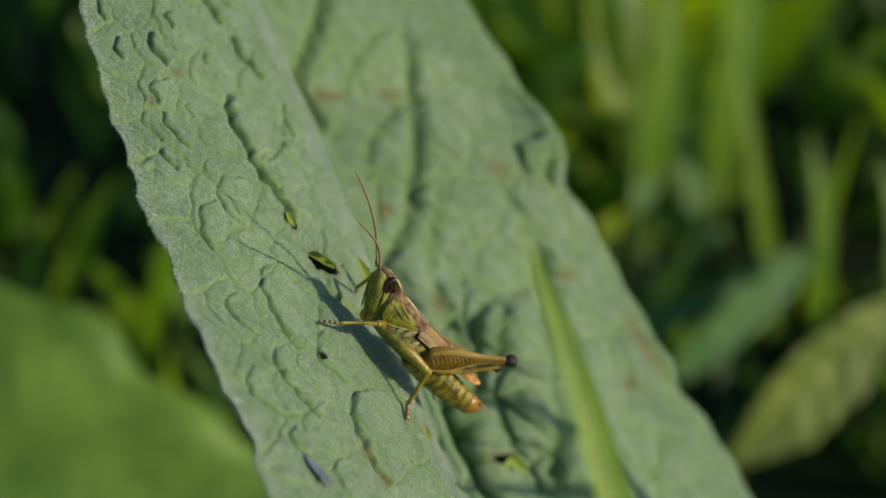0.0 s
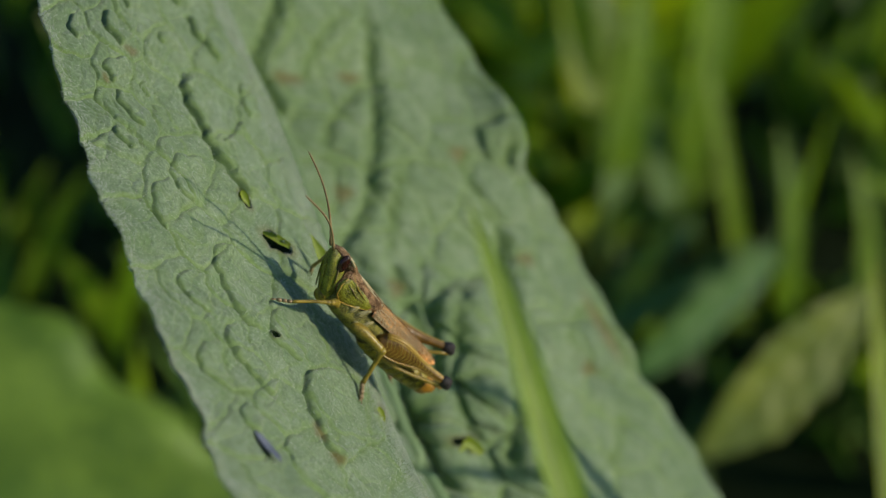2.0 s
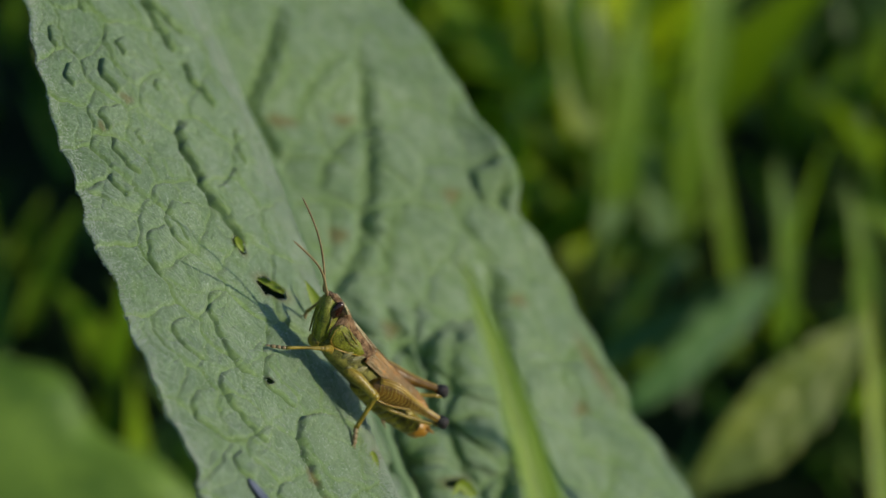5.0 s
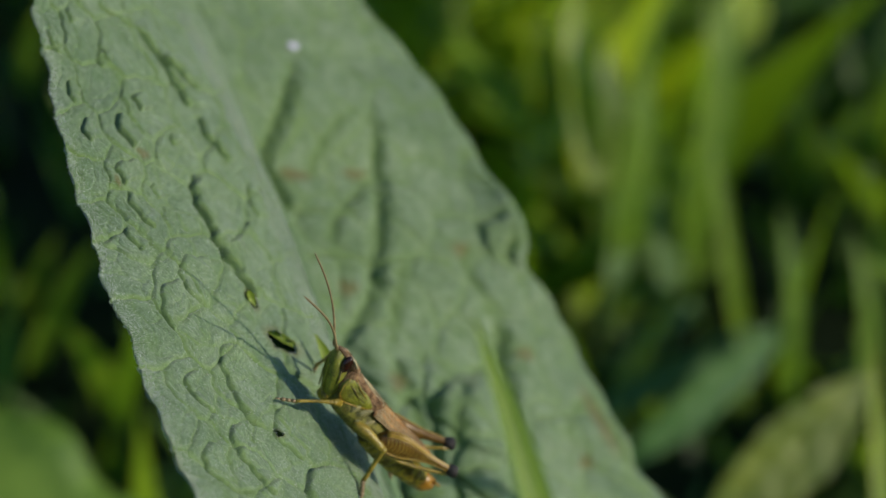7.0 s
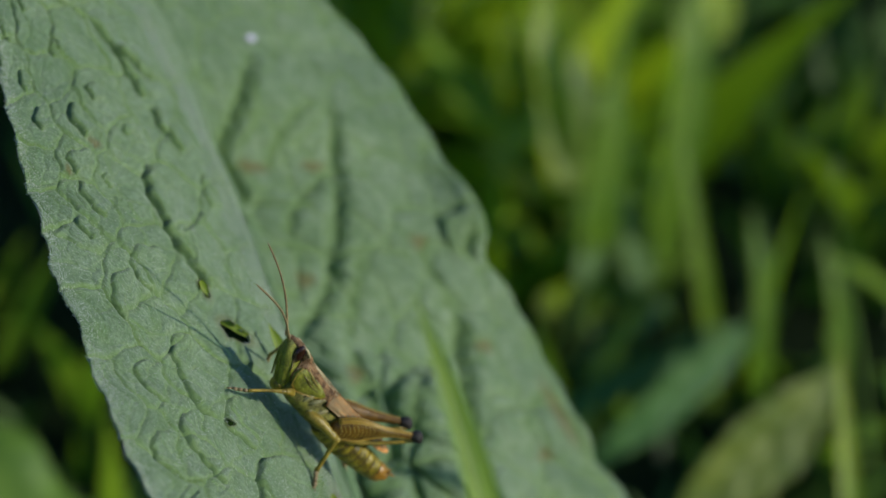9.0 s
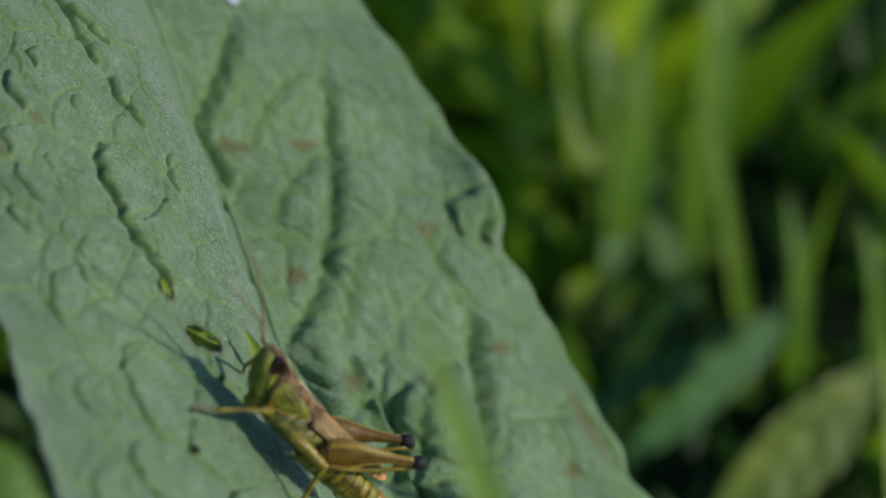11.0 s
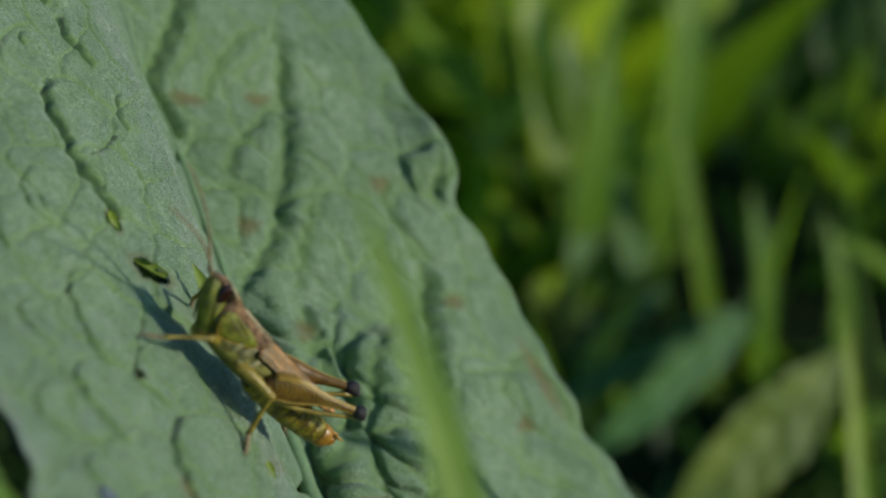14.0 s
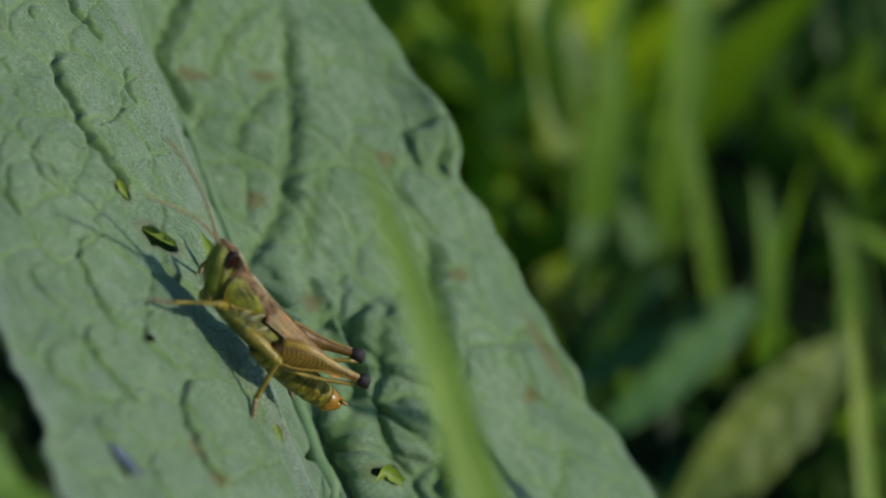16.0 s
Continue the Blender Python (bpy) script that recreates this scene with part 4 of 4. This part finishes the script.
def ball(bm, c, r, segs=14):
    """r: three half axes as vectors."""
    a, b, d = (Vector(v) for v in r)
    c = Vector(c)
    rings = []
    n = 9
    for i in range(n):
        t = math.pi * (i + 0.02) / (n - 0.96)
        s, k = math.sin(t), math.cos(t)
        rings.append((c + d * k, a * max(s, 0.02), b * max(s, 0.02)))
    loft(bm, rings, segs)


def made(fill, *args):
    bm = bmesh.new()
    fill(bm, *args)
    bmesh.ops.recalc_face_normals(bm, faces=bm.faces)
    return bm


def spines(bm, a, b, n, length, out):
    a, b, out = Vector(a), Vector(b), Vector(out)
    for i in range(n):
        p = a.lerp(b, (i + 0.5) / n)
        tip = p + out * length + (b - a).normalized() * length * 0.4
        tube(bm, [p, p.lerp(tip, 0.6), tip], [0.05, 0.03, 0.008], 5)


BODY_LEAN = radians(17)
UNLEAN = Matrix.Rotation(-BODY_LEAN, 4, "X")


def hind_leg(thing, side):
    """Thigh along -x from its joint at the origin; the shin is folded below it."""
    L = 11.0

    def height(q):
        return 0.36 + 1.12 * math.exp(-((q - 0.22) / 0.3) ** 2) + 0.12 * (1 - q)

    def centre(q):
        return Vector((-L * q, side * (0.15 + 1.1 * q), 0.25 * math.sin(q * math.pi)))

    def thigh(bm):
        rings = []
        for i in range(26):
            q = 0.0 + i / 25 * 0.93
            h = height(q) * (0.55 + 0.45 * min(1, q / 0.08))
            rings.append((centre(q), Vector((0, 0.30 + 0.38 * h, 0)), Vector((0, 0, h))))
        loft(bm, rings, 20, 2.4)

    femur = part("hind_thigh", made(thigh), FEMUR, thing, "brown thigh with pale herringbone bars")

    def keels(bm):
        for s in (1, 0.86, 0.72, -0.72, -1):
            pts, rad = [], []
            for i in range(20):
                q = 0.05 + i / 19 * 0.86
                h = height(q)
                y = (0.30 + 0.38 * h) * (max(0.0, 1 - abs(s * 0.98) ** 2.4) ** (1 / 2.4))
                pts.append(centre(q) + Vector((0, side * y, h * s * 0.99)))
                rad.append(0.10 if abs(s) == 1 else (0.17 if s == 0.86 else 0.1) * min(1, height(q)))
            tube(bm, pts, rad, 6)

    part("keel", made(keels), TAN, femur, "tan raised ridges")

    for i in range(15):
        def chevron(bm, q=0.10 + i * 0.046):
            pts = []
            for f in (-1, -0.66, -0.33, 0, 0.33, 0.66, 1):
                qq = q - 0.035 * abs(f)
                h = height(qq)
                s = f * 0.62
                y = (0.30 + 0.38 * h) * (max(0.0, 1 - abs(s) ** 2.4) ** (1 / 2.4))
                pts.append(centre(qq) + Vector((0, side * (y + 0.005), h * s)))
            tube(bm, pts, [0.04, 0.055, 0.065, 0.07, 0.065, 0.055, 0.04], 5, 0.6)

        part("herringbone_bar", made(chevron), CHEVRON, femur, "pale herringbone bar")

    def knee(bm):
        c = centre(0.965)
        tube(bm, [centre(0.89), centre(0.92), c, centre(1.0), centre(1.025)], [0.42, 0.6, 0.74, 0.68, 0.35], 14, 1.1)
        ball(bm, c + Vector((-0.35, 0, -0.25)), ((0.45, 0, 0), (0, 0.65, 0), (0, 0, 0.55)))
        ball(bm, c + Vector((-0.2, side * 0.2, 0.3)), ((0.4, 0, 0), (0, 0.42, 0), (0, 0, 0.35)))

    part("knee", made(knee), KNEE, femur, "black knee")

    def shin(bm):
        a = centre(0.97) + Vector((0, 0, -0.55))
        b = centre(0.16) + Vector((0.2, 0, -1.75))
        pts = [a.lerp(b, i / 9) + Vector((0, -side * 0.15, -0.35 * math.sin(math.pi * i / 9))) for i in range(10)]
        tube(bm, pts, [0.30] + [0.24] * 8 + [0.2], 8)
        spines(bm, pts[2], pts[9], 9, 0.42, (0, side * 0.4, -0.9))

    part("shin", made(shin), LEG, femur, "folded orange-brown shin with spines")
    return femur


def walking_leg(thing, name, hip, knee, ankle, foot, thick):
    hip, knee, ankle, foot = (Vector(v) for v in (hip, knee, ankle, foot))
    knee, ankle, foot = UNLEAN @ knee, UNLEAN @ ankle, UNLEAN @ foot

    def thigh(bm):
        pts = curve_points(hip, knee, (0, 0, 0.2), 9)
        tube(bm, pts, [thick * k for k in (0.7, 1.0, 1.15, 1.15, 1.05, 0.95, 0.85, 0.9, 0.75)], 10)
        ball(bm, knee, ((thick * 0.85, 0, 0), (0, thick * 0.85, 0), (0, 0, thick * 0.85)), 10)

    leg = part(name, made(thigh), LEG, thing)

    def shin(bm):
        tube(bm, curve_points(knee, ankle, (0, 0, 0.12), 9), [thick * k for k in (0.72, 0.6, 0.5, 0.45, 0.42, 0.42, 0.42, 0.45, 0.5)], 9)
        spines(bm, knee.lerp(ankle, 0.45), ankle, 4, 0.22, (0.2, 0.1, -0.8))

    part("shin", made(shin), LEG, leg)

    def tarsus(bm):
        d = foot - ankle
        for k in range(3):
            a, b = ankle + d * (k / 3), ankle + d * ((k + 0.9) / 3)
            tube(bm, [a, a.lerp(b, 0.5), b], [thick * 0.42, thick * 0.5, thick * 0.4], 8)
        out = d.normalized()
        for s in (1, -1):
            tip = foot + out * 0.55 + out.cross(Vector((0, 0, 1))) * s * 0.35 + Vector((0, 0, -0.1))
            tube(bm, [foot, foot.lerp(tip, 0.6) + Vector((0, 0, 0.1)), tip], [0.11, 0.07, 0.02], 5)

    part("foot", made(tarsus), FEELER, leg, "brown clawed foot")
    return leg


def antenna(thing, side):
    def feeler(bm):
        n = 24
        pts, rad = [], []
        for i in range(n):
            q = i / (n - 1)
            base = Vector((13.3 * q, side * 0.9 * math.sin(q * 2.4) * q, 0.75 * math.sin(q * math.pi) * (1.0 if side < 0 else 1.2)))
            pts.append(base)
            rad.append((0.17 if q > 0.06 else 0.24) * (1 - 0.35 * q) * (1.0 if i % 2 else 0.78) * (0.5 if i == n - 1 else 1))
        tube(bm, pts, rad, 8)

    return part("antenna", made(feeler), FEELER, thing, "long beaded brown antenna")


def grasshopper():
    thing = new("grasshopper")
    tagged(thing, "green and brown grasshopper with black knees on the leaf", "grasshopper")
    fwd = (ACROSS * -0.47187 + DOWN * -0.66883 + AWAY * -0.57446).normalized()
    left = (ACROSS * 0.10282 + DOWN * 0.60536 + AWAY * -0.78928).normalized()
    up = fwd.cross(left)
    # the body leans over so that its flank is seen
    left, up = left * math.cos(BODY_LEAN) + up * math.sin(BODY_LEAN), up * math.cos(BODY_LEAN) - left * math.sin(BODY_LEAN)
    m = Matrix((fwd, left, up)).transposed().to_4x4()
    m.translation = at(4.5, 18.8, 245)
    thing.matrix_world = m

    def head(bm):
        a, b = Vector((24.7, 0, 0.5)), Vector((20.3, 0, -4.1))
        d = (b - a).normalized()
        nrm = Vector((-d.z, 0, d.x))
        rings = []
        for s, hd, hw, off in ((0.0, 0.12, 0.14, 0.0), (0.05, 0.5, 0.5, 0.02), (0.14, 0.95, 0.85, 0.1), (0.28, 1.3, 1.15, 0.3), (0.45, 1.45, 1.35, 0.4),
                               (0.62, 1.4, 1.42, 0.4), (0.76, 1.2, 1.35, 0.3), (0.88, 0.95, 1.15, 0.2), (0.96, 0.65, 0.85, 0.1), (1.0, 0.3, 0.4, 0.1)):
            rings.append((a.lerp(b, s) - nrm * off, nrm * hd * 0.88, Vector((0, hw * 0.95, 0))))
        loft(bm, rings, 24, 2.3)

    hd = part("head", made(head), FACE, thing, "yellow-green slanting face")

    def crown(bm):
        rings = []
        for x, z, w, h in ((25.0, 0.55, 0.16, 0.14), (24.6, 0.75, 0.5, 0.25), (23.9, 0.85, 0.75, 0.4), (22.9, 0.9, 0.95, 0.55), (21.8, 0.8, 1.15, 0.6), (20.8, 0.7, 1.3, 0.6)):
            rings.append(((x, 0, z - 0.3), (0, w, 0), (0, 0, h)))
        loft(bm, rings, 16)

    part("crown", made(crown), SHIELD, hd, "brown top of the head")

    def face_ridge(bm):
        for s in (1, -1):
            pts = [Vector((24.6, s * 0.3, -0.25)), Vector((23.9, s * 0.42, -1.6)), Vector((22.7, s * 0.52, -2.9)), Vector((21.7, s * 0.55, -3.9))]
            tube(bm, pts, [0.1, 0.12, 0.12, 0.08], 6)

    part("face_ridge", made(face_ridge), FACE, hd)

    def cheek_mark(bm):
        for s in (1, -1):
            tube(bm, [Vector((22.8, s * 1.2, -0.7)), Vector((22.0, s * 1.4, -1.7)), Vector((21.4, s * 1.38, -2.6))], [0.13, 0.12, 0.05], 6, 0.5)

    part("cheek_mark", made(cheek_mark), BELLY_DARK, hd, "dark mark below the eye")
    for s in (1, -1):
        e = part("eye", made(ball, (22.85, s * 1.08, -0.05), ((0.6, 0, -0.25), (0, 0.4, 0.05), (0.45, 0, 1.05)), 16), EYE, hd, "dark brown oval eye")

    def eye_line(bm):
        for s in (1, -1):
            tube(bm, [Vector((23.3, s * 1.0, 0.95)), Vector((22.5, s * 1.12, 0.95)), Vector((21.6, s * 1.22, 0.75))], [0.1, 0.17, 0.1], 6)

    part("eye_line", made(eye_line), PALE, hd, "whitish line behind the eye")
    part("mouth", made(ball, (20.7, 0, -4.1), ((0.7, 0, 0.3), (0, 1.0, 0), (-0.2, 0, 0.7)), 12), BELLY, hd, "pale mouthparts")

    def pronotum(bm):
        rings = []
        for x, w, top, low in ((21.5, 1.55, 0.55, -2.5), (21.1, 1.72, 0.72, -2.75), (20.0, 1.78, 0.8, -2.8), (18.9, 1.72, 0.72, -2.7), (18.5, 1.66, 0.66, -2.6),
                               (17.6, 1.78, 0.78, -2.35), (16.6, 1.92, 0.9, -1.9), (15.6, 1.85, 0.95, -1.2), (14.9, 1.3, 0.9, -0.4), (14.5, 0.5, 0.85, 0.3)):
            w *= 0.92
            zc, hh = (top + low) / 2, (top - low) / 2
            rings.append(((x, 0, zc), (0, w, 0), (0, 0, hh)))
        loft(bm, rings, 24, 2.8)

    pr = part("pronotum", made(pronotum), SHIELD, thing, "brown saddle-shaped neck shield")

    def keel(bm):
        tube(bm, [Vector((21.4, 0, 0.6)), Vector((18.7, 0, 0.74)), Vector((14.7, 0, 0.95))], [0.09, 0.1, 0.06], 6)
        for s in (1, -1):
            tube(bm, [Vector((21.4, s * 0.95, 0.4)), Vector((19.2, s * 0.7, 0.68)), Vector((17.5, s * 1.0, 0.66)), Vector((15.2, s * 1.25, 0.7))], [0.08, 0.1, 0.1, 0.06], 6)

    part("keel", made(keel), PALE, pr, "pale ridges")

    def lobe(bm):
        for s in (1, -1):
            rings = []
            for x, z, h in ((21.4, -1.2, 0.5), (20.8, -1.4, 1.1), (19.9, -1.45, 1.35), (19.0, -1.4, 1.25), (18.2, -1.2, 1.1), (17.2, -0.95, 0.8), (16.4, -0.7, 0.4)):
                rings.append(((x, s * 1.55, z), (0, 0.32, 0), (0, 0, h)))
            loft(bm, rings, 14, 2.2)

    part("side_lobe", made(lobe), FACE, pr, "green side lobes")

    def lobe_rim(bm):
        for s in (1, -1):
            tube(bm, [Vector((21.3, s * 1.75, -0.5)), Vector((21.2, s * 1.85, -1.6)), Vector((20.6, s * 1.86, -2.6)), Vector((19.6, s * 1.8, -2.85)), Vector((18.6, s * 1.8, -2.4)), Vector((17.6, s * 1.84, -1.8)), Vector((16.5, s * 1.85, -1.0))], [0.05, 0.07, 0.08, 0.08, 0.07, 0.06, 0.03], 6)
            tube(bm, [Vector((21.0, s * 1.78, 0.1)), Vector((19.4, s * 1.88, -0.4)), Vector((17.8, s * 1.86, -0.5))], [0.04, 0.06, 0.03], 6)

    part("lobe_rim", made(lobe_rim), TAN, pr, "pale yellow rim")

    def lobe_mark(bm):
        for s in (1, -1):
            tube(bm, [Vector((20.9, s * 1.8, -1.0)), Vector((19.8, s * 1.86, -0.95)), Vector((18.8, s * 1.84, -1.1)), Vector((17.4, s * 1.8, -0.85))], [0.05, 0.13, 0.12, 0.05], 7, 0.5)

    part("lobe_mark", made(lobe_mark), BELLY_DARK, pr, "dark marks on the side lobes")

    def thorax(bm):
        rings = []
        for x, w, z, h in ((20.6, 1.0, -2.9, 0.9), (19.6, 1.45, -2.9, 1.3), (18.0, 1.7, -2.7, 1.6), (16.2, 1.8, -2.4, 1.75), (14.4, 1.85, -2.2, 1.8), (12.6, 1.75, -2.0, 1.7), (11.2, 1.5, -1.9, 1.5)):
            rings.append(((x, 0, z), (0, w, 0), (0, 0, h)))
        loft(bm, rings, 22, 2.4)

    th = part("thorax", made(thorax), FLANK, thing, "olive-yellow flank with pale plates")

    for s in (1, -1):
        for x, z, lean, ln in ((17.5, -2.0, 0.2, 0.8), (16.3, -1.6, 0.5, 0.9), (15.9, -3.0, 0.1, 0.5), (14.9, -2.2, 0.45, 1.0)):
            def plate(bm, s=s, x=x, z=z, lean=lean, ln=ln):
                rings = []
                for k in range(6):
                    q = k / 5 * 2 - 1
                    r = 0.36 * math.sqrt(max(0.04, 1 - q * q * 0.95))
                    rings.append((Vector((x - lean * q * ln, s * (1.66 - 0.12 * q * q), z + q * ln)), Vector((r, 0, 0.1)), Vector((0, 0.26, 0))))
                loft(bm, rings, 10)

            part("flank_plate", made(plate), FLANK_PALE, th, "pale flank plate")

    # abdomen: rings that overlap like a telescope
    n = 9
    for i in range(n):
        q0, q1 = i / n, (i + 1) / n

        def ring(bm, q0=q0, q1=q1):
            rings = []
            for k, (f, g) in enumerate(((0, 0.93), (0.1, 1.0), (0.6, 1.03), (0.88, 1.0), (0.97, 0.93))):
                q = q0 + (q1 - q0) * f
                r = 1.98 - 0.85 * q ** 1.8
                c = Vector((12.6 - 11.4 * q, 0, -2.2 + 1.5 * q * q))
                rings.append((c, Vector((0, r * g * 0.88, 0)), Vector((0.25, 0, r * g))))
            loft(bm, rings, 20)

        part("abdomen_ring", made(ring), TAIL if i == n - 1 else BELLY, thing, "orange tail ring" if i == n - 1 else "")

    def core(bm):
        tube(bm, [Vector((12.8 - 11.4 * q, 0, -2.2 + 1.5 * q * q)) for q in (0, 0.25, 0.5, 0.75, 0.97)], [(1.98 - 0.85 * q ** 1.8) * 0.9 for q in (0, 0.25, 0.5, 0.75, 0.97)], 16)

    part("abdomen_core", made(core), BELLY_DARK, thing, "dark skin between the rings")

    def tail_tip(bm):
        ball(bm, (1.0, 0, -0.55), ((0.7, 0, 0.2), (0, 0.75, 0), (-0.2, 0, 0.8)), 14)
        for s in (1, -1):
            tube(bm, [Vector((1.2, s * 0.5, 0.1)), Vector((0.5, s * 0.6, 0.35)), Vector((0.1, s * 0.6, 0.45))], [0.2, 0.15, 0.04], 6)

    part("tail_tip", made(tail_tip), TAIL, thing, "orange tail tip")
    # wings folded like a roof
    for s in (1, -1):
        nu, nv = 60, 24
        verts, rib = [], []
        for i in range(nu):
            q = i / (nu - 1)
            top = Vector((16.0 - 12.6 * q, 0, 0.75 + 1.5 * q - 0.25 * q * q))
            low = Vector((15.4 - 10.9 * q, 0, -1.0 + 1.6 * q + 0.25 * q * q))
            end = math.sqrt(max(0.0, 1 - max(0.0, (q - 0.8) / 0.2) ** 2))
            for j in range(nv):
                f = j / (nv - 1)
                mid = 0.45
                g = mid + (f - mid) * (0.25 + 0.75 * end)
                p = top.lerp(low, g)
                p.y = s * (0.1 + (1.85 - 0.75 * q) * math.sin(min(1, g) * math.pi * 0.5) ** 0.8)
                fan = (f * 7 + 0.3 * q) % 1.0
                r = max(0.0, 1 - abs(fan - 0.5) / 0.14)
                p.z += 0.05 * r
                p.y += s * 0.07 * r
                verts.append(tuple(p * MM))
                rib.append(r * 0.35)
        faces = [(i * nv + j, i * nv + j + 1, (i + 1) * nv + j + 1, (i + 1) * nv + j) for i in range(nu - 1) for j in range(nv - 1)]
        me = bpy.data.meshes.new("wing")
        me.from_pydata(verts, [], faces)
        me.attributes.new("rib", "FLOAT", "POINT").data.foreach_set("value", rib)
        w = part_mesh("wing", me, WING, thing, "folded brown wing with pale veins")
        so = w.modifiers.new("thickness", "SOLIDIFY")
        so.thickness = 0.00008

        def veins(bm):
            for j, stop in ((1, 58), (3, 50), (5, 57), (7, 46), (8, 58), (10, 50), (12, 54), (14, 44), (16, 46), (18, 38), (20, 36), (22, 34)):
                pts = [Vector(verts[i * nv + j]) * 1000 + Vector((0, s * 0.03, 0.03)) for i in range(1, stop, 3)]
                tube(bm, pts, [0.046 - 0.02 * k / len(pts) for k in range(len(pts))], 5)

        part("wing_vein", made(veins), PALE, w, "pale raised wing veins")
    walking_leg(thing, "front_leg", (19.2, 1.4, -3.4), (21.3, 4.4, -2.4), (24.5, 5.4, -5.6), (25.7, 5.4, -6.9), 0.45)
    walking_leg(thing, "front_leg", (19.2, -1.4, -3.4), (21.0, -4.6, -2.2), (19.2, -6.4, -5.2), (18.2, -7.1, -6.0), 0.5)
    walking_leg(thing, "middle_leg", (16.0, 1.5, -3.3), (11.7, 3.9, -1.3), (9.6, 5.0, -5.1), (9.6, 7.4, -5.5), 0.62)
    walking_leg(thing, "middle_leg", (15.5, -1.5, -3.3), (10.0, -4.0, -1.8), (4.2, -2.8, -4.2), (2.2, -2.6, -4.7), 0.55)
    return thing, hind_leg(thing, 1), hind_leg(thing, -1), antenna(thing, 1), antenna(thing, -1)


hopper, thigh_left, thigh_right, antenna_left, antenna_right = grasshopper()


def motions():
    # the thighs rise and sink: seconds, degrees above the body's line
    def thigh(ob, side, turn, keys):
        walk(ob, [(t, pose(0.0125, side * 0.0019, -0.0021, 0, a, turn)) for t, a in keys])

    thigh(thigh_left, 1, 0, [(0.0, 50), (0.1, 76), (0.2, 80), (0.3, 54), (0.4, 49), (0.5, 41), (0.6, 38.5), (0.8, 26.5), (1.0, 21), (1.5, 19.5), (3.5, 16), (3.7, 16), (5.0, 23), (5.8, 28),
                             (6.5, 28), (7.0, 27), (8.5, 26.5), (8.8, 24), (8.9, 33), (9.0, 45), (9.2, 51), (9.5, 55.5), (9.7, 54), (11.8, 40), (12.5, 37.5), (13.0, 38), (14.0, 32.5), (14.5, 32), (16.0, 30.5)])
    thigh(thigh_right, -1, -22, [(0.0, 37), (0.2, 38), (0.4, 40), (0.6, 40), (0.8, 38.5), (1.0, 36), (1.5, 35.5), (3.5, 33), (3.7, 33), (5.8, 38), (7.0, 37.5), (8.5, 38.5), (8.8, 36), (8.9, 39),
                                 (9.0, 44.5), (9.5, 54), (9.7, 53), (11.8, 43), (12.5, 40), (14.5, 38), (16.0, 37.5)])

    # the antennae: seconds, degrees outwards and degrees down
    def feel(ob, side, keys):
        walk(ob, [(t, pose(0.0249, side * 0.00045, 0.0001) @ UNLEAN @ pose(0, 0, 0, 0, down, out)) for t, out, down in keys])

    feel(antenna_left, 1, [(0.0, 25.7, -13.8), (1.5, 24, -12.5), (3.7, 22.5, -11.5), (5.8, 21, -10), (7.0, 21, -10), (9.0, 21, -10.7), (12.5, 20.6, -11.6),
                           (14.3, 21, -11), (14.5, 27.4, 28.3), (15.0, 28, 33), (15.7, 26, 22), (16.0, 23, 4.5)])
    feel(antenna_right, -1, [(0.0, 4.6, -19.6), (1.5, 5.7, -19.2), (7.0, 3.4, -19.8), (9.0, 4.8, -20.6), (12.5, 7.3, -23), (14.3, 7, -22), (14.5, 6.5, -20.6),
                             (15.0, 6.8, -11), (16.0, 6.8, -10.2)])

    # the blade of grass before the leaf sways a little
    walk(near_blade, [(t, pose(x, 0, 0)) for t, x in ((0.0, 0.0), (3.7, 0.0), (6.0, 0.0006), (9.7, 0.0009), (11.8, 0.0018), (16.0, 0.002))])

    # the broad leaf behind sinks a little in the wind: millimetres across and down
    walk(left_leaf, [(t, Matrix.Translation((ACROSS * x + DOWN * y) * 0.001)) for t, x, y in ((0.0, 0, -2), (1.5, 0, 1), (3.7, -1, 5), (5.8, -2, 9), (8.0, -3, 12), (9.7, -4, 14), (11.8, -6, 16), (16.0, -6, 16))])


motions()
